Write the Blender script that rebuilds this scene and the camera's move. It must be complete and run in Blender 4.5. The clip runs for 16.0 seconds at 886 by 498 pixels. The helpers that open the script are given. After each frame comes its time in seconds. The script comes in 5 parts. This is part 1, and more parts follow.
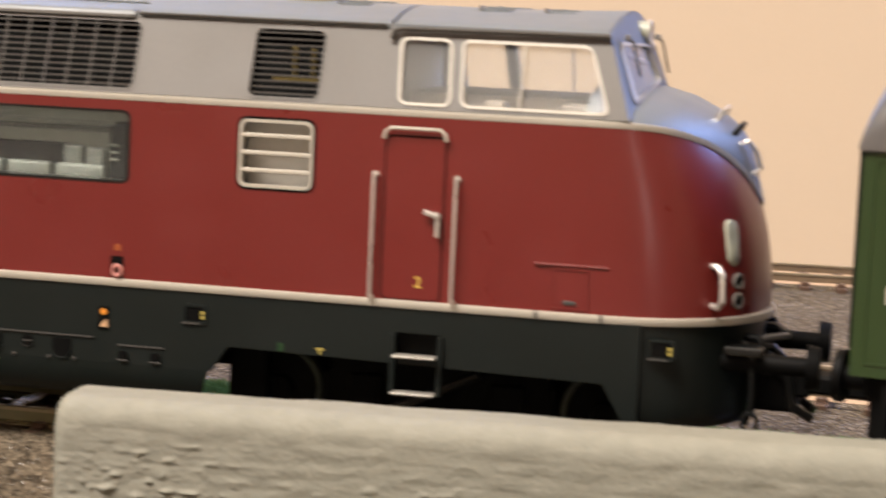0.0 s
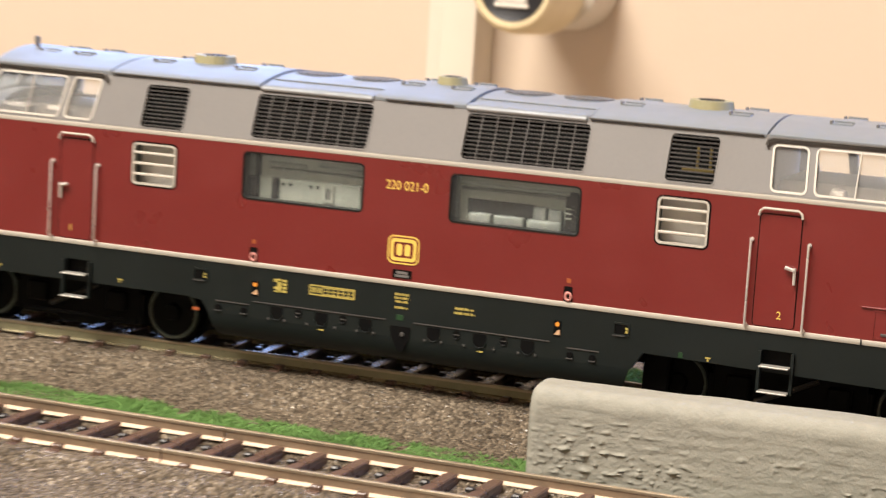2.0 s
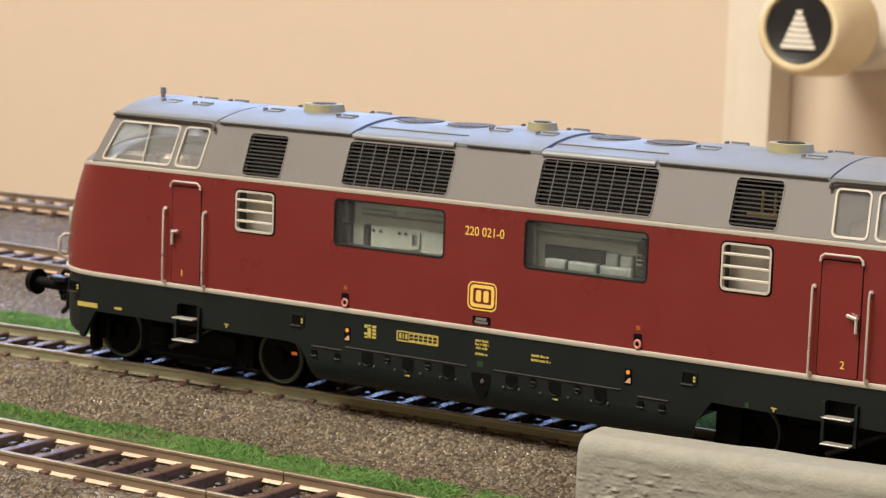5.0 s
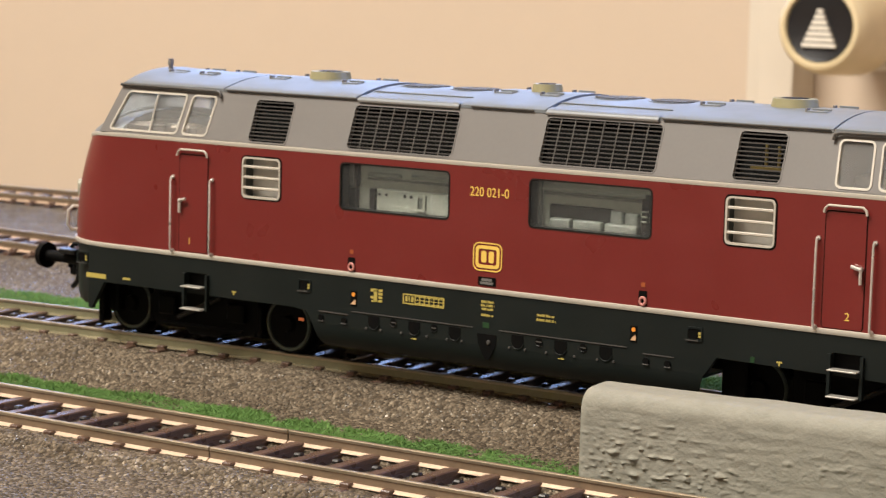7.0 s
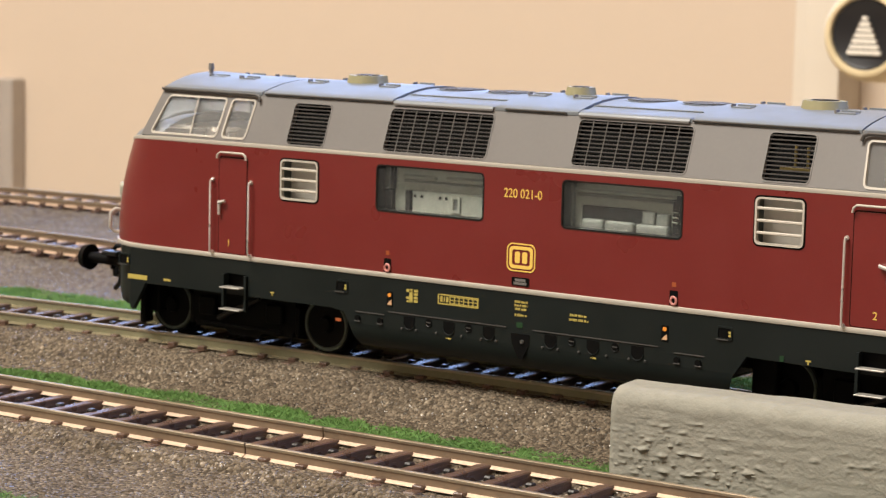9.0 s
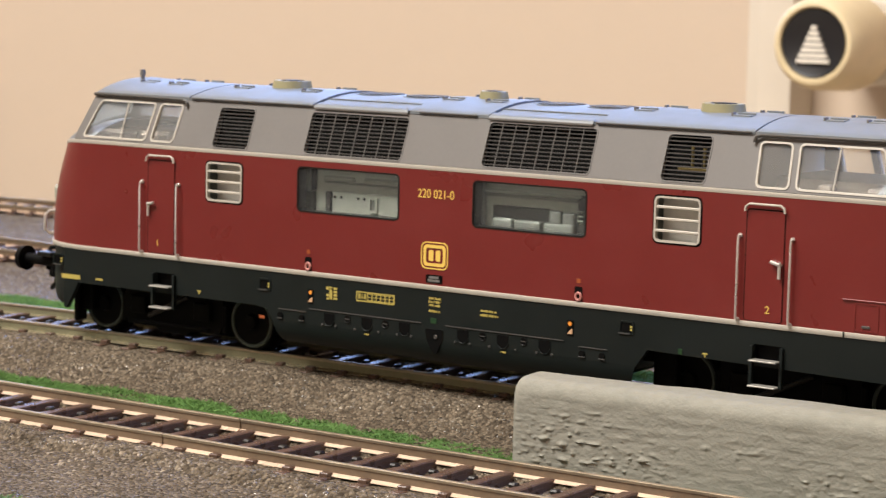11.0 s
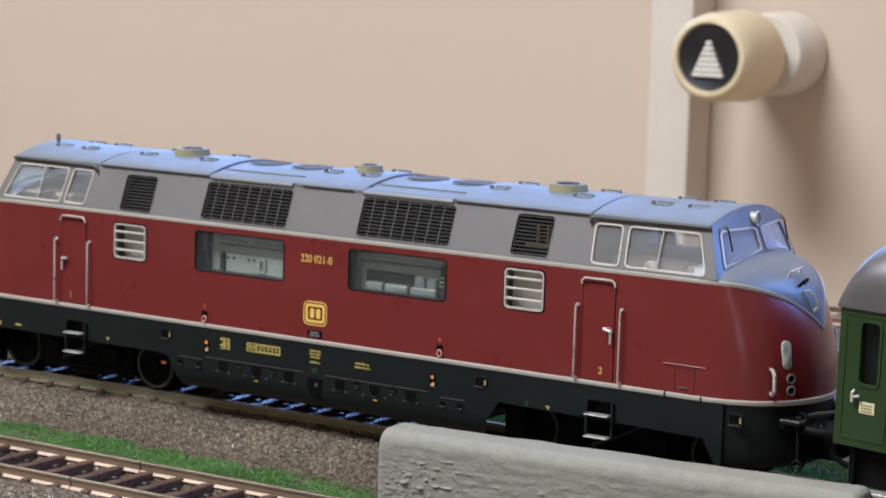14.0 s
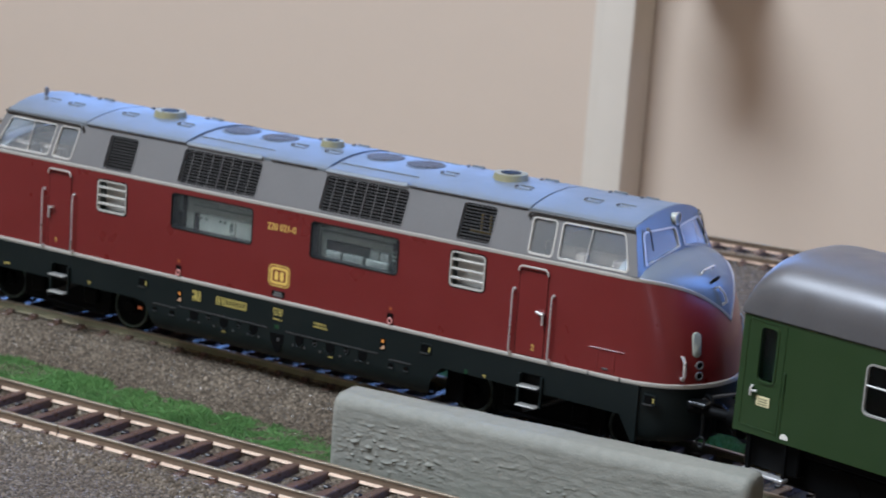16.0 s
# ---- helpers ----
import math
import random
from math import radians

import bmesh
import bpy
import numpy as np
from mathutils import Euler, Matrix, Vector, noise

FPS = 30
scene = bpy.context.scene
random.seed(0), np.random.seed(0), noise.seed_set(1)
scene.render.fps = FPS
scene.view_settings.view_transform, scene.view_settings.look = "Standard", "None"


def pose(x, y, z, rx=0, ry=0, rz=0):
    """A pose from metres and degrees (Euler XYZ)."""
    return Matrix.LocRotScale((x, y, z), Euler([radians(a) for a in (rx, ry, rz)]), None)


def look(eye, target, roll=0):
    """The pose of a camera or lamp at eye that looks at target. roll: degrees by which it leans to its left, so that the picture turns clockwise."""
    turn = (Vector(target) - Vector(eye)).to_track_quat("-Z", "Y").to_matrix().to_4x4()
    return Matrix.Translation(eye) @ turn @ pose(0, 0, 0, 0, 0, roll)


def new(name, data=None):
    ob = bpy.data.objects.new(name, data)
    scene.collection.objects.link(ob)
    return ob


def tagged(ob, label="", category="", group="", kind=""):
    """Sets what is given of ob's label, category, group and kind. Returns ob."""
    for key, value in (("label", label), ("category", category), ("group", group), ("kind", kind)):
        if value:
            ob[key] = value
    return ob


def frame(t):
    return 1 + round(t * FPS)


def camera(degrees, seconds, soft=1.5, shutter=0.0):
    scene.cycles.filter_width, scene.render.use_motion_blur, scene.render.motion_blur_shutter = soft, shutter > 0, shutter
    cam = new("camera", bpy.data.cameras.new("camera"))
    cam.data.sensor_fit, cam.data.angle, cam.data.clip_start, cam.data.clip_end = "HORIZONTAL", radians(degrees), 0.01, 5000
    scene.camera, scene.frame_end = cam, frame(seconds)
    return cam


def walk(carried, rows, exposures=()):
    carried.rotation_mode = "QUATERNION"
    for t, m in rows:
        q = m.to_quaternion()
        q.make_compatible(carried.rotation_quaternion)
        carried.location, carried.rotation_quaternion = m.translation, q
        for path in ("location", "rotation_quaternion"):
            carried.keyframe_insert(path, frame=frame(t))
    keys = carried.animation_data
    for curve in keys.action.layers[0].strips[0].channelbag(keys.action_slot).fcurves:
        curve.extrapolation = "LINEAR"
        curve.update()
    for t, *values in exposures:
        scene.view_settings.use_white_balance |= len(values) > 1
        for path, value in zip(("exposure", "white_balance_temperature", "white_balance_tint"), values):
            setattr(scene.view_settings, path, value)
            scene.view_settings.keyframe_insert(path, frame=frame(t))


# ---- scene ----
# The camera and its walk: rows of seconds, millimetres, and degrees of yaw, pitch and roll
MM = 0.001
PATH = [
    (0.0, 118.4, -246.7, 48.8, 12.96, -6.32, 2.62),
    (0.5, 115.6, -246.7, 53.3, 15.68, -6.66, 3.38),
    (1.0, 113.2, -249.0, 59.2, 16.09, -7.78, 3.07),
    (1.5, 113.1, -269.9, 70.8, 19.53, -10.17, 2.85),
    (2.0, 138.6, -349.7, 76.6, 21.61, -8.53, 3.54),
    (2.5, 143.5, -373.1, 77.4, 22.04, -8.03, 4.28),
    (3.0, 149.6, -363.4, 80.5, 26.27, -8.78, 3.96),
    (3.5, 160.1, -352.3, 83.9, 28.54, -9.26, 3.60),
    (4.0, 175.3, -332.7, 85.0, 31.00, -9.05, 3.36),
    (6.5, 190.9, -320.7, 68.5, 32.82, -7.16, 1.46),
    (7.0, 191.6, -321.3, 68.4, 33.39, -7.18, 1.50),
    (7.5, 191.7, -321.6, 68.2, 34.03, -7.10, 1.37),
    (8.0, 191.7, -321.8, 68.1, 34.56, -7.09, 1.26),
    (8.5, 193.8, -322.7, 67.6, 34.78, -7.02, 1.34),
    (11.0, 214.4, -328.2, 67.1, 34.38, -6.63, 1.32),
    (11.5, 220.8, -330.3, 66.8, 34.00, -6.58, 1.30),
    (12.0, 227.6, -333.0, 66.6, 33.54, -6.31, 1.40),
    (12.5, 234.3, -333.6, 66.5, 33.04, -6.31, 1.24),
    (13.0, 242.7, -340.8, 70.7, 32.71, -5.99, 1.49),
    (13.5, 247.4, -347.9, 81.5, 32.64, -7.27, 1.06),
    (14.0, 249.9, -360.0, 92.4, 32.82, -7.68, 1.70),
    (14.5, 253.9, -371.2, 103.7, 32.45, -8.35, 2.70),
    (15.0, 258.3, -381.3, 114.8, 32.48, -10.11, 3.24),
    (15.5, 263.1, -390.4, 125.3, 31.81, -11.72, 3.65),
    (16.0, 269.4, -395.8, 134.5, 31.17, -12.65, 4.11),
]


def stand(x, y, z, yaw, pitch, roll):
    turn = Matrix.Rotation(radians(yaw), 4, "Z") @ Matrix.Rotation(radians(90 + pitch), 4, "X") @ Matrix.Rotation(radians(roll), 4, "Z")
    return Matrix.Translation((x * MM, y * MM, z * MM)) @ turn


cam = camera(22.54, 16.0, soft=1.2, shutter=0.5)
walk(cam, [(t, stand(*row)) for t, *row in PATH], [(0, 0.53, 6250, 13), (0.6, 0.54, 6250, 14), (1.0, 0.70, 6250, 14), (1.5, 0.74, 6250, 13), (2, 0.78, 6150, 12), (2.5, 0.36, 6200, 10), (3.0, 0.51, 6200, 10), (3.5, 0.74, 6150, 9), (4, 0.43, 6150, 8), (6.5, 0.38, 6150, 10), (8, 0.42, 6150, 10), (11, 0.4, 5900, 11), (12.5, 0.42, 5650, 11), (14, 0.13, 5080, 10), (16, -0.04, 4720, 8)])
cam.data.dof.use_dof = True
cam.data.dof.focus_distance = 0.325
cam.data.dof.aperture_fstop = 88.0

# World and lamps: a room at evening, warm ceiling lamp, blue dusk in two windows, an added unseen strip light behind
# the camera
world = bpy.data.worlds.new("room_air")
scene.world = world
world.use_nodes = True
wn = world.node_tree.nodes
wn["Background"].inputs[0].default_value = (1.0, 0.90, 0.80, 1)
wn["Background"].inputs[1].default_value = 0.5


def area(name, eye, target, sx, sy, watts, colour):
    data = bpy.data.lights.new(name, "AREA")
    data.shape, data.size, data.size_y, data.energy, data.color = "RECTANGLE", sx, sy, watts, colour
    ob = new(name, data)
    ob.matrix_world = look(eye, target)
    return ob


area("ceiling_lamp", (-0.55, -0.98, 1.70), (0, 0, 0), 1.1, 0.8, 72, (1.0, 0.90, 0.76))
area("evening_window", (-0.50, 0.59, 0.415), (-0.50, 0.0, 0.415), 0.46, 0.68, 2.7, (0.24, 0.48, 1.0))
# unseen narrow light, added to draw the pale streak on the nose
area("nose_streak_light", (1.05, -1.95, 0.05), (0.05, 0.0, 0.03), 0.08, 1.1, 1.8, (1.0, 0.93, 0.86))
area("side_window", (0.78, 0.46, 0.52), (0.09, 0.0, 0.04), 0.5, 0.6, 1.7, (0.24, 0.43, 1.0)).data.spread = radians(70)


# Materials
def mat(name, colour, rough=0.5, metal=0.0, spec=0.5, noise_scale=0.0, amount=0.15, bump=0.0, bump_scale=None, coat=0.0, coat_rough=0.1):
    """Principled surface with variation at two scales. Scales are features per metre."""
    m = bpy.data.materials.new(name)
    m.use_nodes = True
    nt = m.node_tree
    b = nt.nodes["Principled BSDF"]
    b.inputs["Base Color"].default_value = (*colour, 1)
    b.inputs["Roughness"].default_value = rough
    b.inputs["Metallic"].default_value = metal
    b.inputs["Specular IOR Level"].default_value = spec
    b.inputs["Coat Weight"].default_value = coat
    b.inputs["Coat Roughness"].default_value = coat_rough
    if noise_scale:
        tc = nt.nodes.new("ShaderNodeTexCoord")
        info = nt.nodes.new("ShaderNodeObjectInfo")
        n1 = nt.nodes.new("ShaderNodeTexNoise")
        n1.inputs["Scale"].default_value, n1.inputs["Detail"].default_value = noise_scale, 4
        n2 = nt.nodes.new("ShaderNodeTexNoise")
        n2.inputs["Scale"].default_value, n2.inputs["Detail"].default_value = noise_scale * 0.08, 2
        nt.links.new(tc.outputs["Object"], n1.inputs["Vector"])
        nt.links.new(tc.outputs["Object"], n2.inputs["Vector"])
        add = nt.nodes.new("ShaderNodeMath")
        add.operation = "ADD"
        nt.links.new(n1.outputs["Fac"], add.inputs[0])
        nt.links.new(n2.outputs["Fac"], add.inputs[1])
        rnd = nt.nodes.new("ShaderNodeMath")
        rnd.operation = "MULTIPLY_ADD"
        nt.links.new(info.outputs["Random"], rnd.inputs[0])
        rnd.inputs[1].default_value = 0.35
        nt.links.new(add.outputs[0], rnd.inputs[2])
        ramp = nt.nodes.new("ShaderNodeMapRange")
        ramp.inputs["From Min"].default_value, ramp.inputs["From Max"].default_value = 0.6, 1.75
        ramp.inputs["To Min"].default_value, ramp.inputs["To Max"].default_value = 1 - amount, 1 + amount
        nt.links.new(rnd.outputs[0], ramp.inputs["Value"])
        mul = nt.nodes.new("ShaderNodeMix")
        mul.data_type, mul.blend_type = "RGBA", "MULTIPLY"
        mul.inputs["Factor"].default_value = 1.0
        mul.inputs["A"].default_value = (*colour, 1)
        nt.links.new(ramp.outputs[0], mul.inputs["B"])
        nt.links.new(mul.outputs["Result"], b.inputs["Base Color"])
        rr = nt.nodes.new("ShaderNodeMapRange")
        rr.inputs["From Min"].default_value, rr.inputs["From Max"].default_value = 0.3, 0.7
        rr.inputs["To Min"].default_value, rr.inputs["To Max"].default_value = max(0.02, rough - 0.07), min(1, rough + 0.07)
        nt.links.new(n2.outputs["Fac"], rr.inputs["Value"])
        nt.links.new(rr.outputs[0], b.inputs["Roughness"])
        if bump:
            n3 = nt.nodes.new("ShaderNodeTexNoise")
            n3.inputs["Scale"].default_value, n3.inputs["Detail"].default_value = bump_scale or noise_scale, 3
            nt.links.new(tc.outputs["Object"], n3.inputs["Vector"])
            bp = nt.nodes.new("ShaderNodeBump")
            bp.inputs["Strength"].default_value, bp.inputs["Distance"].default_value = 1.0, bump * MM
            nt.links.new(n3.outputs["Fac"], bp.inputs["Height"])
            nt.links.new(bp.outputs[0], b.inputs["Normal"])
    return m


def glass_mat(name, tint, rough=0.02):
    m = mat(name, tint, rough=rough, spec=0.5)
    b = m.node_tree.nodes["Principled BSDF"]
    b.inputs["Transmission Weight"].default_value = 1.0
    b.inputs["IOR"].default_value = 1.3
    return m


RED = mat("oxide_red_paint", (0.136, 0.0142, 0.0122), 0.34, 0, 0.45, 1800, 0.07, 0.012, 5000, coat=0.25, coat_rough=0.16)
GREY = mat("umbra_grey_paint", (0.146, 0.137, 0.128), 0.5, 0, 0.32, 1800, 0.06, 0.01, 5000)
ROOF = mat("roof_grey_paint", (0.125, 0.14, 0.152), 0.46, 0, 0.8, 1500, 0.06, 0.01, 4000)
FRAME = mat("underframe_black_green", (0.0084, 0.0112, 0.0105), 0.42, 0, 0.22, 1600, 0.12, 0.01, 4000)
BLACK = mat("matt_black", (0.0022, 0.0022, 0.0022), 0.6, 0, 0.1, 1600, 0.2)
CREAM = mat("pale_trim", (0.45, 0.415, 0.355), 0.36, 0, 0.5, 1600, 0.08)
SEAL = mat("dark_rubber_seal", (0.006, 0.0062, 0.006), 0.36, 0, 0.4, 1600, 0.1)
GUTTER = mat("brown_grey_gutter", (0.050, 0.044, 0.038), 0.45, 0, 0.4, 1600, 0.1)
BRASS = mat("brass_fitting", (0.15, 0.115, 0.035), 0.45, 0.4, 0.5, 1500, 0.1)
SILVER = mat("bright_metal", (0.72, 0.69, 0.65), 0.3, 0.65, 0.7, 1500, 0.08)
YELLOW = mat("yellow_print", (0.72, 0.50, 0.10), 0.5, 0, 0.4, 1500, 0.05)
WHITEPRINT = mat("white_print", (0.7, 0.66, 0.58), 0.5, 0, 0.4, 1500, 0.05)
ORANGE = mat("orange_print", (0.75, 0.28, 0.03), 0.5, 0, 0.4, 1500, 0.05)
DIMORANGE = mat("dim_orange_print", (0.30, 0.075, 0.02), 0.5, 0, 0.4, 1500, 0.05)
PINK = mat("pink_coupling", (0.50, 0.21, 0.18), 0.5, 0, 0.4, 1500, 0.05)
GRILLE = mat("grille_dark_grey", (0.062, 0.058, 0.054), 0.5, 0, 0.4, 1600, 0.1)
OLIVE = mat("olive_plastic", (0.24, 0.22, 0.12), 0.5, 0, 0.4, 1500, 0.08)
GLASS = glass_mat("clear_pane", (0.93, 0.94, 0.92), 0.1)
GLASS.node_tree.nodes["Principled BSDF"].inputs["Transmission Weight"].default_value = 0.988
GLASS.node_tree.nodes["Principled BSDF"].inputs["IOR"].default_value = 1.15
# windscreen pane whitened: the bright window reflection is put into its colour
WHITEPANE = glass_mat("whitened_pane", (0.90, 0.92, 0.94))
WHITEPANE.node_tree.nodes["Principled BSDF"].inputs["Transmission Weight"].default_value = 0.7
HAZY = glass_mat("hazy_pane", (0.92, 0.92, 0.90))
HAZY.node_tree.nodes["Principled BSDF"].inputs["Transmission Weight"].default_value = 0.94
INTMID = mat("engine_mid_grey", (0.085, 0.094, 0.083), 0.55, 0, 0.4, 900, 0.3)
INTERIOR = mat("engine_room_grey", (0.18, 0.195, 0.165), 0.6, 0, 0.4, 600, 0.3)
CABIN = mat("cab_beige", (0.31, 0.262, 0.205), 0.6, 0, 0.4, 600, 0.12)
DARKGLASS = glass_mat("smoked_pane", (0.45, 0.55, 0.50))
# near-black stands in for unlit recesses inside locomotive and coach
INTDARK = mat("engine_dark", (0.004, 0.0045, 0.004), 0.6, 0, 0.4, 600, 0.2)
COACHG = mat("bottle_green_paint", (0.020, 0.039, 0.0105), 0.36, 0, 0.45, 1800, 0.06, 0.01, 5000)
COACHR = mat("silver_roof_paint", (0.16, 0.155, 0.155), 0.38, 0.6, 0.5, 1500, 0.06)
# nickel silver foot with the peach wall's reflection put into its pale colour
RAIL = mat("nickel_foot_reflection", (0.78, 0.61, 0.46), 0.3, 0.4, 0.6, 1200, 0.06)
RAILHEAD = mat("worn_rail_head", (0.44, 0.375, 0.275), 0.36, 0.8, 0.5, 1200, 0.15)
RIM = mat("blackened_tyre", (0.075, 0.09, 0.075), 0.4, 0.5, 0.5, 1500, 0.1)
# main track's foot: darker copy, the locomotive's shade put into its colour
MAINFOOT = mat("shaded_main_foot", (0.42, 0.37, 0.25), 0.25, 0.7, 0.5, 1200, 0.15)
# main track's web, an olive tone of its own
MAINRAIL = mat("olive_main_web", (0.235, 0.225, 0.138), 0.4, 0.3, 0.4, 1200, 0.2)
# feet of the rear tracks: the same painted reflection, dimmer
COPPER = mat("copper_toned_foot", (0.60, 0.44, 0.32), 0.45, 0.3, 0.4, 1200, 0.12)
# dark ballast, with the deep shade under the locomotive put into its colour
DARKBED = mat("shaded_dark_ballast", (0.020, 0.017, 0.015), 0.5, 0, 0.4, 1500, 0.4, 0.3, 2000)
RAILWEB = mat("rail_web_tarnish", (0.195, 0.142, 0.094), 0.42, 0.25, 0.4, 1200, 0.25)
SLEEPER = mat("brown_plastic_sleeper", (0.095, 0.058, 0.041), 0.30, 0, 0.42, 1500, 0.2, 0.05, 3000)
TREAD = mat("dull_tread_metal", (0.42, 0.40, 0.36), 0.5, 0.6, 0.5, 1500, 0.1)
STUD = mat("dark_stud", (0.02, 0.018, 0.016), 0.35, 0.4, 0.5)
GRASS = mat("static_grass", (0.125, 0.235, 0.065), 0.65, 0, 0.2, 700, 0.55)
PLASTER = mat("grey_plaster", (0.232, 0.226, 0.188), 0.8, 0, 0.25, 520, 0.2, 0.12, 1900)
WALL = mat("peach_wall_paint", (0.53, 0.436, 0.342), 0.85, 0, 0.2, 60, 0.02, 0.1, 400)
PLATE = mat("cream_panel", (0.62, 0.56, 0.47), 0.6, 0, 0.3, 60, 0.04)
AGED = mat("yellowed_plastic", (0.66, 0.55, 0.34), 0.5, 0, 0.4, 90, 0.12)
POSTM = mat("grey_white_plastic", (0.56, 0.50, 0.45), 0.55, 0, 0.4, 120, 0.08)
# darker copy for the post's side, its shade put into the colour
POSTD = mat("post_side_shade", (0.42, 0.38, 0.34), 0.45, 0.3, 0.4, 120, 0.1)
KNOBB = mat("black_knob", (0.012, 0.012, 0.014), 0.4, 0, 0.4, 200, 0.1)


def ballast_material():
    m = bpy.data.materials.new("granular_ballast")
    m.use_nodes = True
    nt = m.node_tree
    b = nt.nodes["Principled BSDF"]
    tc = nt.nodes.new("ShaderNodeTexCoord")
    v = nt.nodes.new("ShaderNodeTexVoronoi")
    v.inputs["Scale"].default_value = 1900
    n = nt.nodes.new("ShaderNodeTexNoise")
    n.inputs["Scale"].default_value, n.inputs["Detail"].default_value = 45, 4
    ramp = nt.nodes.new("ShaderNodeValToRGB")
    e = ramp.color_ramp.elements
    e[0].position, e[0].color = 0.0, (0.040, 0.031, 0.022, 1)
    e[1].position, e[1].color = 1.0, (0.36, 0.30, 0.22, 1)
    mid = ramp.color_ramp.elements.new(0.55)
    mid.color = (0.120, 0.095, 0.067, 1)
    top = ramp.color_ramp.elements.new(0.90)
    top.color = (0.20, 0.162, 0.116, 1)
    sep = nt.nodes.new("ShaderNodeSeparateColor")
    nt.links.new(tc.outputs["Object"], v.inputs["Vector"])
    nt.links.new(tc.outputs["Object"], n.inputs["Vector"])
    nt.links.new(v.outputs["Color"], sep.inputs[0])
    mix = nt.nodes.new("ShaderNodeMath")
    mix.operation = "MULTIPLY_ADD"
    nt.links.new(n.outputs["Fac"], mix.inputs[0])
    mix.inputs[1].default_value = 0.5
    off = nt.nodes.new("ShaderNodeMath")
    off.operation = "MULTIPLY_ADD"
    nt.links.new(sep.outputs[0], off.inputs[0])
    off.inputs[1].default_value, off.inputs[2].default_value = 0.9, -0.2
    nt.links.new(off.outputs[0], mix.inputs[2])
    nt.links.new(mix.outputs[0], ramp.inputs["Fac"])
    nt.links.new(ramp.outputs["Color"], b.inputs["Base Color"])
    # a few polished grains among dull ones
    shiny = nt.nodes.new("ShaderNodeMapRange")
    shiny.inputs["From Min"].default_value, shiny.inputs["From Max"].default_value = 0.80, 0.90
    nt.links.new(sep.outputs[1], shiny.inputs["Value"])
    for socket, dull, bright in (("Roughness", 0.7, 0.22), ("Specular IOR Level", 0.06, 0.9)):
        span = nt.nodes.new("ShaderNodeMapRange")
        span.inputs["To Min"].default_value, span.inputs["To Max"].default_value = dull, bright
        nt.links.new(shiny.outputs[0], span.inputs["Value"])
        nt.links.new(span.outputs[0], b.inputs[socket])
    # every grain is a small dome with its own tilt
    geo = nt.nodes.new("ShaderNodeNewGeometry")
    tilt = nt.nodes.new("ShaderNodeVectorMath")
    tilt.operation = "MULTIPLY_ADD"
    nt.links.new(v.outputs["Color"], tilt.inputs[0])
    tilt.inputs[1].default_value = (0.8, 0.8, 0.4)
    tilt.inputs[2].default_value = (-0.4, -0.4, -0.2)
    tipped = nt.nodes.new("ShaderNodeVectorMath")
    tipped.operation = "ADD"
    nt.links.new(geo.outputs["Normal"], tipped.inputs[0])
    nt.links.new(tilt.outputs[0], tipped.inputs[1])
    unit = nt.nodes.new("ShaderNodeVectorMath")
    unit.operation = "NORMALIZE"
    nt.links.new(tipped.outputs[0], unit.inputs[0])
    dome = nt.nodes.new("ShaderNodeMath")
    dome.operation = "POWER"
    nt.links.new(v.outputs["Distance"], dome.inputs[0])
    dome.inputs[1].default_value = 2.0
    bp = nt.nodes.new("ShaderNodeBump")
    bp.invert = True
    bp.inputs["Strength"].default_value, bp.inputs["Distance"].default_value = 1.0, 0.42 * MM
    nt.links.new(dome.outputs[0], bp.inputs["Height"])
    nt.links.new(unit.outputs[0], bp.inputs["Normal"])
    nt.links.new(bp.outputs[0], b.inputs["Normal"])
    return m


BALLAST = ballast_material()
CONSOLE = mat("brown_console", (0.20, 0.172, 0.138), 0.6, 0, 0.4, 600, 0.25)
DESK = mat("grey_brown_desk", (0.12, 0.105, 0.088), 0.6, 0, 0.4, 600, 0.15)
LENS = mat("frosted_lens", (0.36, 0.37, 0.30), 0.25, 0, 0.5, 1500, 0.05)
MILKY = mat("milky_plastic", (0.66, 0.64, 0.58), 0.5, 0, 0.4, 900, 0.1)
DIMGREEN = mat("dim_green_print", (0.010, 0.040, 0.012), 0.5, 0, 0.4, 1500, 0.05)
PEACH = mat("peach_print", (0.58, 0.36, 0.20), 0.5, 0, 0.4, 1500, 0.05)
PRINTY = mat("faded_yellow_print", (0.42, 0.34, 0.08), 0.5, 0, 0.4, 1500, 0.05)
YELLOWISH = mat("cream_yellow_plate", (0.62, 0.55, 0.30), 0.5, 0, 0.4, 1500, 0.08)


# Mesh helpers, in millimetres
def part(name, bm, material, parent=None, label="", smooth=35, fix=True):
    """Links a bmesh as one mesh object under a thing or a part."""
    if fix:
        bmesh.ops.recalc_face_normals(bm, faces=bm.faces)
    for v in bm.verts:
        v.co *= MM
    me = bpy.data.meshes.new(name)
    bm.to_mesh(me)
    bm.free()
    me.materials.append(material)
    if smooth:
        me.shade_smooth()
        me.set_sharp_from_angle(angle=radians(smooth))
    ob = new(name, me)
    if parent:
        ob.parent = parent
    if label:
        tagged(ob, label)
    return ob


def plain_mesh(name, verts, faces, material, parent=None, smooth=True):
    me = bpy.data.meshes.new(name)
    me.from_pydata([(x * MM, y * MM, z * MM) for x, y, z in verts], [], faces)
    me.materials.append(material)
    if smooth:
        me.shade_smooth()
    ob = new(name, me)
    if parent:
        ob.parent = parent
    return ob


def thing(name, label, category, group="", kind="", at=(0, 0, 0)):
    ob = new(name)
    ob.empty_display_size = 0.01
    ob.location = [c * MM for c in at]
    return tagged(ob, label, category, group, kind)


